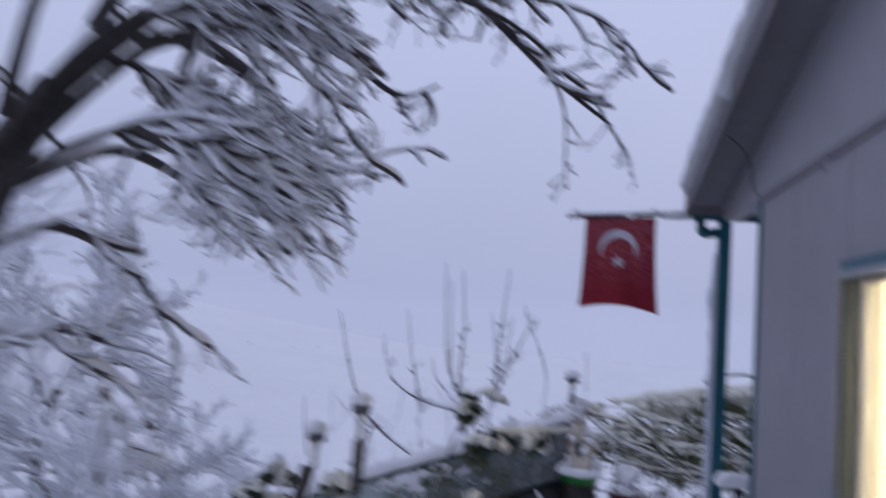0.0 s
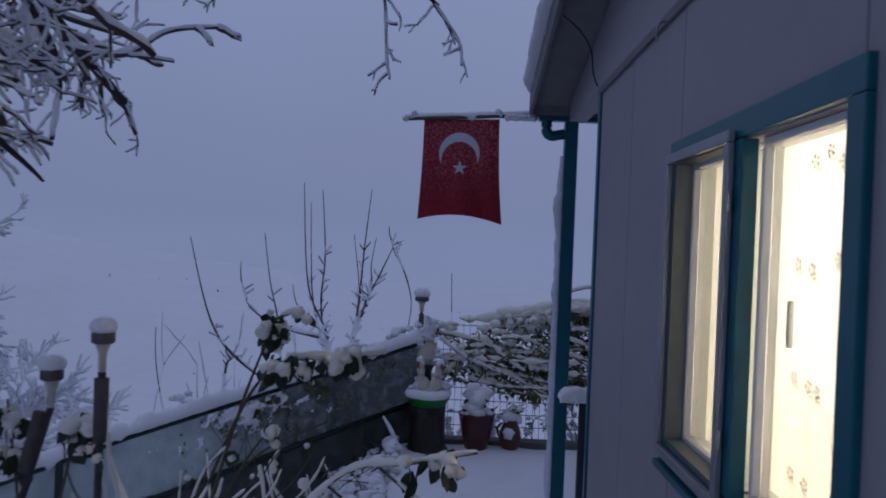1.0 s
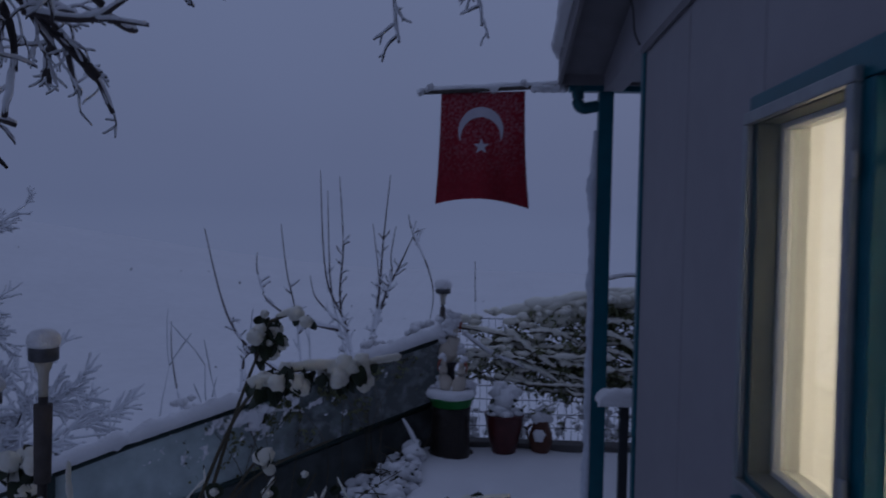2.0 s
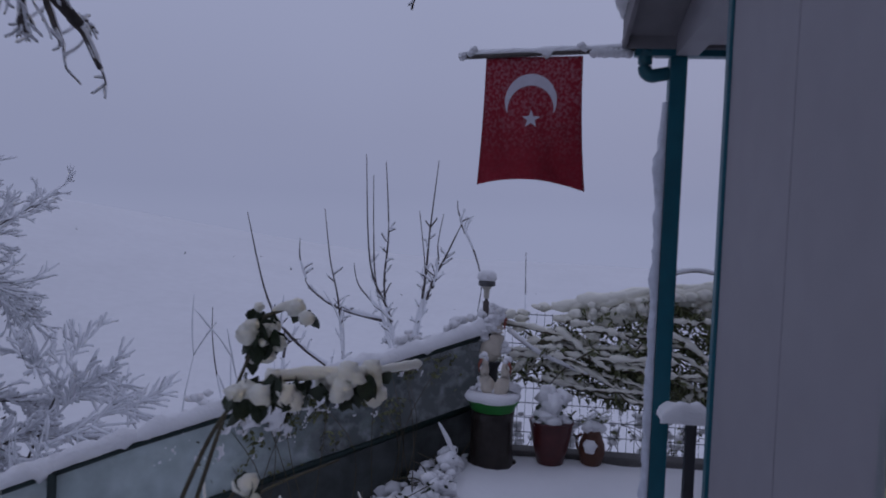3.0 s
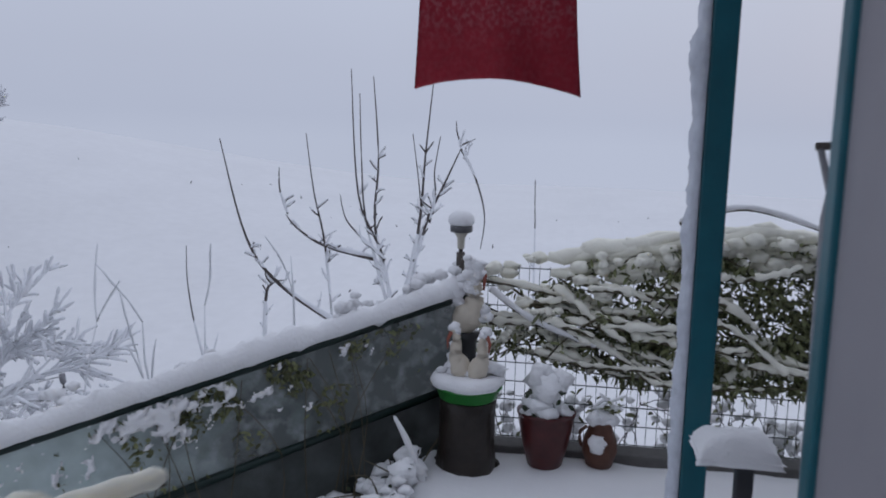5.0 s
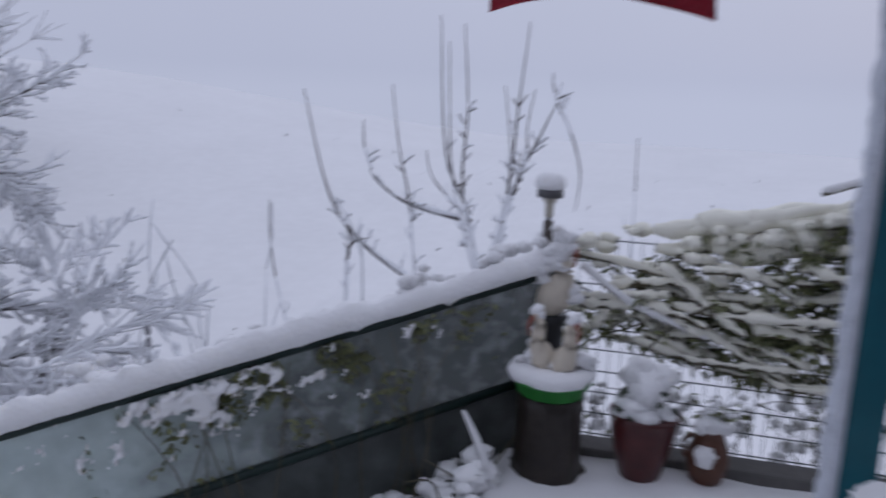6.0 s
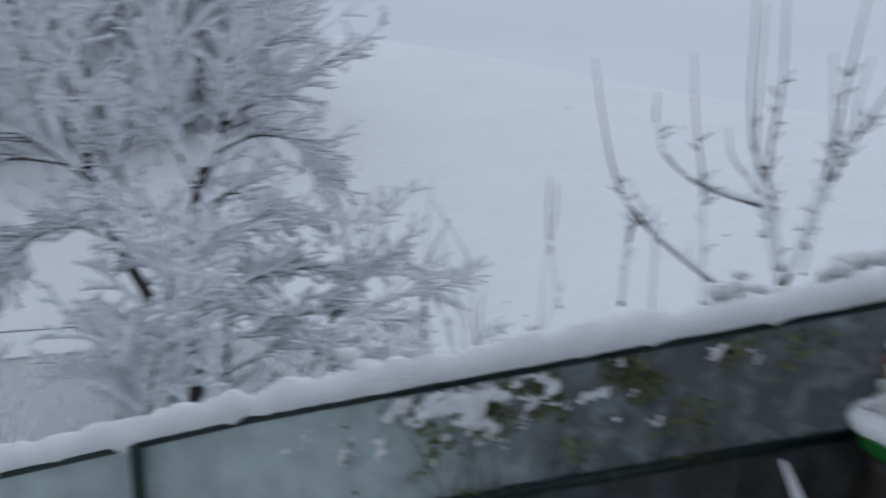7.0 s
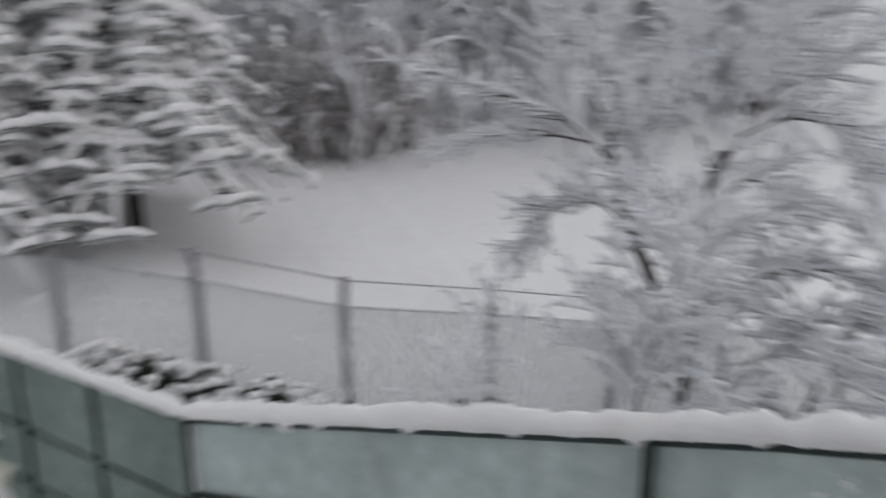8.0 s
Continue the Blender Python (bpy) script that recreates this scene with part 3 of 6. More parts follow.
prof = [(0.055 * math.cos(a), 0.055 * math.sin(a)) for a in np.linspace(math.pi, 2 * math.pi, 9)] + [(0.049 * math.cos(a), 0.049 * math.sin(a)) for a in np.linspace(2 * math.pi, math.pi, 9)]
ga = [gv2.verts.new((2.50, 5.492 + p, 2.622 + q)) for p, q in prof]
gb = [gv2.verts.new((HOUSE_X1, 5.492 + p, 2.622 + q)) for p, q in prof]
gv2.faces.new(ga), gv2.faces.new(gb[::-1])
for i in range(len(prof)):
    j = (i + 1) % len(prof)
    gv2.faces.new((ga[i], ga[j], gb[j], gb[i]))
part("trough", gv2, SOFFIT, gutter, smooth=True)
tubes("elbow", [(curve_path([(2.614, 5.492, 2.57), (2.614, 5.492, 2.475), (2.624, 5.492, 2.445), (2.65, 5.492, 2.432), (2.69, 5.492, 2.438), (2.732, 5.492, 2.446)], 6), 0.036, 0.034)], PVC, 12, gutter, "teal plastic pipe elbow")
tubes("collar", [([(2.614, 5.492, 2.575), (2.614, 5.492, 2.525)], 0.042, 0.042)], PVC, 14, gutter)
snow_cap("snow", (2.50, 5.492, 2.632), (3.7, 5.492, 2.632), 0.10, 0.03, parent=gutter)
cable = tubes("cable", [(curve_path([(2.735, 4.33, 2.525), (2.72, 4.38, 2.60), (2.69, 4.3, 2.70), (2.62, 4.22, 2.77), (2.53, 4.15, 2.82)], 6), 0.004, 0.004)], BLACK, 5)
tagged(cable, "thin black cable looping under the roof verge", "cable")
hook = tubes("wall_hook", [(curve_path([(2.744, 3.03, 2.48), (2.715, 3.03, 2.475), (2.705, 3.03, 2.44), (2.71, 3.03, 2.41)], 4), 0.006, 0.004)], STEEL, 6)
tagged(hook, "small dark metal hook on the wall seam", "hook")

# ---- the window: two sashes in a teal surround ----
window = thing("window_1", "two-sash window with teal surround, lit from inside", "window", kind="structure")
MUL0, MUL1 = 2.238, 2.312


def frame_ring(y0, y1, z0, z1, w, x0, x1, bevel=0.004):
    bm = bmesh.new()
    for a in ((y0, y1, z0, z0 + w), (y0, y1, z1 - w, z1), (y0, y0 + w, z0 + w + 0.001, z1 - w - 0.001), (y1 - w, y1, z0 + w + 0.001, z1 - w - 0.001)):
        box(bm, x0, x1, a[0], a[1], a[2], a[3], bevel)
    return bm


part("surround", frame_ring(1.688, 2.885, 1.045, 2.050, 0.066, WX - 0.018, WX + 0.022), TEAL, window, "teal painted window surround")
part("mullion", boxed(WX - 0.020, WX + 0.022, MUL0 + 0.012, MUL1, 1.114, 1.981, bevel=0.004), TEAL, window, "teal painted mullion")
storm = part("storm_sash", frame_ring(2.290, 2.866, 1.070, 2.006, 0.030, WX - 0.040, WX - 0.0215), SASH, window, "grey aluminium storm sash with insect screen")
part("reveal", frame_ring(MUL1 + 0.001, 2.8165, 1.1145, 1.9805, 0.007, WX - 0.0205, WX + 0.035, 0.001), REVEAL, window, "grey-green lining of the storm sash")
part("screen", boxed(WX - 0.025, WX - 0.023, 2.321, 2.835, 1.101, 1.975), SCREEN, storm)
for z in (1.25, 1.83):
    part("hinge", lathe([(0.008, -0.025), (0.010, -0.02), (0.010, 0.02), (0.008, 0.025)], 10, (WX - 0.036, 2.287, z)), SASH, storm)
for y0, y1, x0 in ((1.755, MUL0 - 0.002, 0.024), (MUL1 + 0.002, 2.816, 0.034)):
    s = part("sash", frame_ring(y0, y1, 1.116, 1.979, 0.018, WX + x0, WX + x0 + 0.05), WHITE_PVC, window, "cream plastic sash")
    pane = part("pane", boxed(WX + x0 + 0.020, WX + x0 + 0.026, y0 + 0.020, y1 - 0.020, 1.136, 1.959), GLASS, s)
    pane.visible_shadow = False
part("window_handle", boxed(WX + 0.087, WX + 0.100, 2.190, 2.206, 1.49, 1.60, bevel=0.004), WHITE_PVC, window, "cream plastic window handle")
part("lining", frame_ring(WIN_Y0 + 0.002, WIN_Y1 - 0.003, WIN_Z0 + 0.002, WIN_Z1 - 0.006, 0.004, WX + 0.088, 2.868, 0.001), WHITE_PVC, window, "cream lining of the window opening")
part("window_sill", boxed(WX - 0.035, WX + 0.02, 1.68, 2.895, 1.018, 1.042, bevel=0.006), TEAL, window, "teal painted sill")

# ---- the lit room behind it ----
room = thing("room", "cream plastered room glowing behind the curtain", "room", kind="structure")
part("room_floor", boxed(WX + WT, 5.6, 0.4, 4.1, 0.0, 0.05), ROOM, room)
part("room_ceiling", boxed(WX + WT + 0.001, 5.6, 0.4, 4.1, 2.46, 2.52), ROOM, room)
part("room_wall", boxed(5.6, 5.7, 0.4, 4.1, 0.0, 2.5), ROOM, room)
part("room_wall", boxed(WX + WT, 5.598, 0.3, 0.4, 0.0, 2.5), ROOM, room)
part("room_wall", boxed(WX + WT, 5.598, 4.1, 4.125, 0.0, 2.5), ROOM, room)
room_lamp = thing("ceiling_light", "round lit ceiling lamp in the room", "lamp")
part("base", lathe([(0.12, 2.44), (0.12, 2.458)], 24, (4.0, 2.2, 0)), WHITE_PVC, room_lamp)
part("cover", lathe([(0.02, 2.40), (0.09, 2.408), (0.11, 2.425), (0.11, 2.438)], 24, (4.0, 2.2, 0)), LAMP_GLOW, room_lamp, smooth=True)

curtain = thing("curtain", "cream lace curtain drawn across the lit window", "curtain")
cv, cf, ny, nz = [], [], 160, 6


def fold(y):
    return 0.0020 * math.sin(y * 41) + 0.0015 * math.sin(y * 67 + 1.3) + 0.0008 * math.sin(y * 119)


for i in range(ny + 1):
    y = 1.40 + 2.3 * i / ny
    for k in range(nz + 1):
        cv.append((2.890 + fold(y) * (0.6 + 0.4 * k / nz), y, 2.30 - 1.55 * k / nz))
for i in range(ny):
    for k in range(nz):
        a = i * (nz + 1) + k
        cf.append((a, a + 1, a + nz + 2, a + nz + 1))
under(mesh_object("cloth", cv, cf, CURTAIN), curtain)
motif_v, motif_f = [], []
rng = random.Random(3)
def motif(py, pz, r, n=7):
    b = len(motif_v)
    for j in range(n):
        t = 2 * math.pi * j / n
        motif_v.append((2.880 + fold(py) * 0.8, py + r * math.cos(t), pz + r * math.sin(t)))
    motif_f.append(tuple(range(b, b + n)))


for band, z in enumerate((1.17, 1.42, 1.68, 1.92)):
    for col in range(11):
        cy, cz = 1.62 + col * 0.062 + rng.uniform(-0.012, 0.012), z + rng.uniform(-0.02, 0.02)
        if rng.random() < 0.25:
            continue
        for k in range(5):
            motif(cy + 0.0125 * math.cos(1.257 * k), cz + 0.0125 * math.sin(1.257 * k), 0.0062)
        motif(cy, cz, 0.0038)
        for k in range(7):
            a = 0.5 + 0.42 * k
            motif(cy + 0.016 * math.cos(a) - 0.012, cz - 0.030 + 0.012 * math.sin(a), 0.0030, 5)
    for col in range(5):
        cy, cz = 1.66 + col * 0.125 + rng.uniform(-0.02, 0.02), z + 0.12 + rng.uniform(-0.02, 0.02)
        s = rng.choice((-1, 1))
        for k in range(8):
            motif(cy + s * 0.018 * math.sin(0.32 * k), cz - 0.028 + 0.008 * k, 0.0026 + 0.0006 * math.sin(0.4 * k), 5)
stuff(under(mesh_object("lace_motif", motif_v, motif_f, LACE), curtain, "denser lace flowers"))
tubes("curtain_rail", [([(2.890, 1.40, 2.305), (2.890, 3.72, 2.305)], 0.010, 0.010)], WHITE_PVC, 8, curtain)

# ---- the flag on its pole at the eave ----
flag_pole = thing("flag_pole", "snow-laden wooden flag pole fixed at the roof corner", "pole")
FP0, FP1 = Vector((1.700, 5.50, 2.512)), Vector((2.60, 5.525, 2.572))
tubes("pole", [(curve_path([FP0, FP0.lerp(FP1, 0.5), FP1], 6), 0.014, 0.014)], OLD_WOOD, 10, flag_pole)
snow_cap("snow", FP0 + Vector((0, 0, 0.012)), FP1 + Vector((0, 0, 0.012)), 0.036, 0.022, step=0.02, parent=flag_pole, label="thin ridge of snow", seed=2.0)
clumps("snow_knob", [((1.690, 5.50, 2.512), 0.030), ((1.747, 5.50, 2.542), 0.028), ((1.730, 5.50, 2.525), 0.026)], SNOW, flag_pole)
clumps("snow_knob", [((2.295, 5.515, 2.580), 0.030), ((2.312, 5.516, 2.562), 0.024)], SNOW, flag_pole)
clumps("snow_lump", [((2.36 + 0.028 * k, 5.515, 2.545 + 0.003 * (k % 2)), 0.032) for k in range(7)], SNOW, flag_pole)

flag = thing("flag", "red cloth flag with white crescent and star, dusted with frost", "flag")
FW, FH = 0.495, 0.622
FY = 5.51


def on_flag(u, v, off=0.0):
    """A point of the hanging cloth: u across, v down, both in metres."""
    w = v / FH
    x = 1.812 + u + 0.024 * w * (2 * u / FW - 1) + 0.016 * w * w * (u / FW) ** 2 - 0.006 * math.sin(w * 3.1) * (2 * u / FW - 1)
    sag = (0.034 * (2 * u / FW - 1) ** 2 + 0.038 * (u / FW) ** 2) * w
    y = FY + 0.013 * (u / FW) + 0.022 * math.sin(u * 13 + w * 1.5) * w + 0.010 * math.sin(u * 31 - w * 4) * w - off
    return (x, y, 2.512 + 0.020 * (u / FW) - v - sag)


fv, ff, nu, nv = [], [], 36, 40
for s in (0.0, 0.003):
    for i in range(nu + 1):
        for k in range(nv + 1):
            fv.append(on_flag(FW * i / nu, FH * k / nv, -s))
lay = (nu + 1) * (nv + 1)
for i in range(nu):
    for k in range(nv):
        a = i * (nv + 1) + k
        ff += [(a, a + 1, a + nv + 2, a + nv + 1), (lay + a, lay + a + nv + 1, lay + a + nv + 2, lay + a + 1)]
for i in range(nu):
    for k in (0, nv):
        a, b = i * (nv + 1) + k, (i + 1) * (nv + 1) + k
        ff.append((a, b, b + lay, a + lay))
for k in range(nv):
    for i in (0, nu):
        a = i * (nv + 1) + k
        ff.append((a, a + 1, a + 1 + lay, a + lay))
under(mesh_object("cloth", fv, ff, FLAG_RED), flag)
CU, CV = FW * 0.48, FW * 0.44
R1, R2, D = FW * 0.265, FW * 0.234, FW * 0.088
half = math.acos((R1 * R1 + D * D - R2 * R2) / (2 * R1 * D))
em_v, em_f, ns = [], [], 40
for k in range(ns + 1):
    a = half + (2 * math.pi - 2 * half) * k / ns
    o = (CU + R1 * math.sin(a), CV + R1 * math.cos(a))
    b = math.atan2(R1 * math.sin(half), R1 * math.cos(half) - D)
    a2 = b + (2 * math.pi - 2 * b) * k / ns
    n2 = (CU + R2 * math.sin(a2), CV + D + R2 * math.cos(a2))
    for j in range(4):
        t = j / 3
        em_v.append(on_flag(o[0] + (n2[0] - o[0]) * t, o[1] + (n2[1] - o[1]) * t, 0.003))
for k in range(ns):
    for j in range(3):
        a = k * 4 + j
        em_f.append((a, a + 1, a + 5, a + 4))
under(mesh_object("crescent", em_v, em_f, FLAG_WHITE), flag, "white crescent, horns downwards")
SU, SV, SR = CU + 0.005, FW * 0.640, FW * 0.098
st = [on_flag(SU, SV, 0.003)] + [on_flag(SU + (SR if k % 2 == 0 else SR * 0.40) * math.sin(math.pi * k / 5), SV - (SR if k % 2 == 0 else SR * 0.40) * math.cos(math.pi * k / 5), 0.003) for k in range(10)]
under(mesh_object("star", st, [(0, 1 + k, 1 + (k + 1) % 10) for k in range(10)], FLAG_WHITE), flag, "white five-pointed star")

# ---- the garden fence: a sloping rail with shade net ----
FA, FB = Vector((1.72, 6.955, 0.85)), Vector((-2.95, 3.845, -0.66))
FD = FB - FA
rail_fence = thing("net_fence", "dark green railing hung with frosted shade net under snow", "fence")


def along(s, dz=0.0, out=0.0):
    """A place s metres along the sloping rail, dz below it."""
    k = s / Vector((FD.x, FD.y, 0)).length
    n = Vector((FD.y, -FD.x, 0)).normalized()
    hump = 0.058 * max(0.0, min(k / 0.40, (1 - k) / 0.60))
    return FA + FD * k + Vector((0, 0, dz + hump)) + n * out


FL = Vector((FD.x, FD.y, 0)).length
tubes("top_rail", [([along(-0.12, -0.02), along(FL * 0.2, -0.02), along(FL * 0.4, -0.02), along(FL * 0.7, -0.02), along(FL, -0.02)], 0.024, 0.024)], RAIL, 8, rail_fence)
tubes("lower_rail", [([along(-0.12, -0.505, -0.02), along(FL * 0.4, -0.515, -0.02), along(FL, -0.53, -0.02)], 0.020, 0.020)], RAIL, 8, rail_fence)
for s in (-0.10, 2.68, FL - 0.01):
    tubes("fence_post", [([along(s, -0.01, -0.035), along(s, -1.7, -0.035)], 0.024, 0.024)], RAIL, 8, rail_fence)


def net_panel(name, s0, s1, d0, d1, mat, label, hang=0.012, cut=None):
    v, f, n, m = [], [], max(4, int((s1 - s0) / 0.06)), 8
    for side in (0.0, 0.003):
        for i in range(n + 1):
            s = s0 + (s1 - s0) * i / n
            for k in range(m + 1):
                z = d0 + (d1 - d0) * k / m
                v.append(along(s, z, side + hang * noise.noise(Vector((s * 2.2, z * 3, 1))) + 0.4 * hang * noise.noise(Vector((s * 9, z * 9, 4)))))
    lay2 = (n + 1) * (m + 1)
    for i in range(n):
        for k in range(m):
            a = i * (m + 1) + k
            f += [(a, a + 1, a + m + 2, a + m + 1), (lay2 + a, lay2 + a + m + 1, lay2 + a + m + 2, lay2 + a + 1)]
    return under(mesh_object(name, v, f, mat), rail_fence, label)


net_panel("net", -0.10, FL - 0.02, -0.03, -0.52, NET, "shade net, pale with frozen snow, dark near the terrace")
net_panel("skirt", -0.14, 2.68, -0.49, -1.30, NET_DARK, "dark lower net")
net_panel("skirt", 2.72, FL - 0.03, -0.51, -1.75, NET, "pale lower net")
snow_cap("rail_snow", along(-0.16, 0.004), along(FL * 0.4 + 0.04, 0.004), 0.105, 0.092, step=0.035, parent=rail_fence, label="thick rounded snow along the rail", seed=5.0, sag=0.30)
snow_cap("rail_snow", along(FL * 0.4 - 0.04, 0.004), along(FL + 0.03, 0.004), 0.105, 0.092, step=0.035, parent=rail_fence, label="thick rounded snow along the rail", seed=6.0, sag=0.30)
# snow and leaves caught on the net
rng = random.Random(21)
stuck_leaf, stalks = [], []
def net_snow(s0, s1, z0, z1, step):
    """Flaky crusts of snow held by the net: relief with ragged edges, thickest under the rail."""
    v, f, at = [], [], {}
    ns, nz = int((s1 - s0) / step), int((z0 - z1) / step)
    for i in range(ns):
        for k in range(nz):
            s, z = s0 + step * i, z0 - step * k
            q = Vector((s, z, 0))
            near = math.exp(-((s - 1.35) / 0.60) ** 2) * math.exp(-((z + 0.10) / 0.20) ** 2)
            h = 0.42 * noise.noise(q * 6) + 0.62 * noise.noise(q * 15 + Vector((3, 1, 2))) + 0.42 * noise.noise(q * 38) - 0.50 + 0.68 * near
            if h > 0:
                at[i, k] = len(v)
                v.append(along(s + step * 0.3 * noise.noise(q * 90), z + step * 0.3 * noise.noise(q * 80 + Vector((5, 5, 5))), -0.016 - min(0.050, 0.14 * h)))
    for i, k in at:
        c = [at.get(j) for j in ((i, k), (i + 1, k), (i + 1, k + 1), (i, k + 1))]
        if None not in c:
            f.append(tuple(c))
    return v, f


for _ in range(2200):
    s = rng.gauss(0.95, 0.42)
    if 0.1 < s < 1.9 and rng.random() < 0.7:
        dz = -0.04 - abs(rng.gauss(0.09, 0.15)) + 0.04 * noise.noise(Vector((s * 6, 0, 3)))
        if noise.noise(Vector((s * 5.5, dz * 7, 7))) < 0.05:
            continue
        stuck_leaf.append((along(s, max(dz, -0.47), -0.02), (rng.uniform(-1, 1), rng.uniform(-1, 0.2), rng.uniform(-1, 0.2)), rng.uniform(0.022, 0.048), rng.uniform(0.012, 0.024)))
for _ in range(14):
    s = rng.uniform(0.4, 1.7)
    stalks.append((curve_path([along(s, -1.0, -0.05), along(s + rng.uniform(-0.15, 0.15), -0.5, -0.04), along(s + rng.uniform(-0.3, 0.3), -0.06, -0.03)], 4), 0.004, 0.002))
climber = thing("climber", "snowed-over evergreen climber hanging through the shade net", "plant")
stuff(tubes("stem", stalks, CANE, 5, climber))
stuff(leaves("foliage", stuck_leaf, VINE_LEAF, climber))
stuff(under(mesh_object("snow", *net_snow(0.0, 2.4, -0.035, -0.50, 0.009), SNOW), climber, "flaky snow caught on the net"))

# second run of the railing beyond the corner
GA, GB = FB.copy(), Vector((-5.0, 2.15, -0.62))
side_fence = thing("net_fence", "snow-topped green railing with pale net turning the garden corner", "fence")


def side_at(k, dz=0.0):
    return GA.lerp(GB, k) + Vector((0, 0, dz))


for dz, r in ((-0.02, 0.024), (-0.62, 0.018), (-1.10, 0.018)):
    tubes("rail", [([side_at(0.004, dz), side_at(0.5, dz), side_at(1, dz)], r, r)], RAIL, 8, side_fence)
for k in (0.36, 0.7, 0.99):
    tubes("fence_post", [([side_at(k, -0.01), side_at(k, -1.8)], 0.03, 0.03)], RAIL, 8, side_fence)
sv, sf = [], []
for i in range(31):
    for k in range(7):
        p = side_at(0.01 + 0.98 * i / 30, -0.03 - 0.29 * k)
        sv.append(p + Vector((0.012 * noise.noise(p * 3), 0.012 * noise.noise(p * 5), 0)))
for i in range(30):
    for k in range(6):
        a = i * 7 + k
        sf.append((a, a + 1, a + 8, a + 7))
under(mesh_object("net", sv, sf, SIDE_NET), side_fence)
snow_cap("rail_snow", side_at(-0.01, 0.004), side_at(1, 0.004), 0.11, 0.085, parent=side_fence, seed=9.0)

# ---- the mesh fence behind the pots ----
mesh_fence = thing("mesh_fence", "welded green wire mesh fence behind the terrace", "fence")
MY, MX0, MX1, MZ0, MZ1 = 7.28, 1.80, 5.6, -0.12, 1.0
first_wire = tubes("upright_wire", [([(0, 0, MZ0), (0, 0, MZ1)], 0.0024, 0.0024)], WIRE, 4, mesh_fence)
for k in range(int((MX1 - MX0) / 0.058) + 1):
    wire = first_wire if k == 0 else new("upright_wire", first_wire.data)
    wire.parent, wire.location = mesh_fence, (MX0 + 0.058 * k, MY, 0)
for z in np.arange(MZ0, MZ1 + 0.01, 0.1105):
    tubes("cross_wire", [([(MX0, MY - 0.005, z), (MX1, MY - 0.005, z)], 0.0038, 0.0038)], WIRE, 4, mesh_fence)
for x in (MX0, 3.9):
    part("mesh_post", boxed(x - 0.025, x + 0.025, MY + 0.006, MY + 0.056, -0.7, 1.0, bevel=0.004), RAIL, mesh_fence)


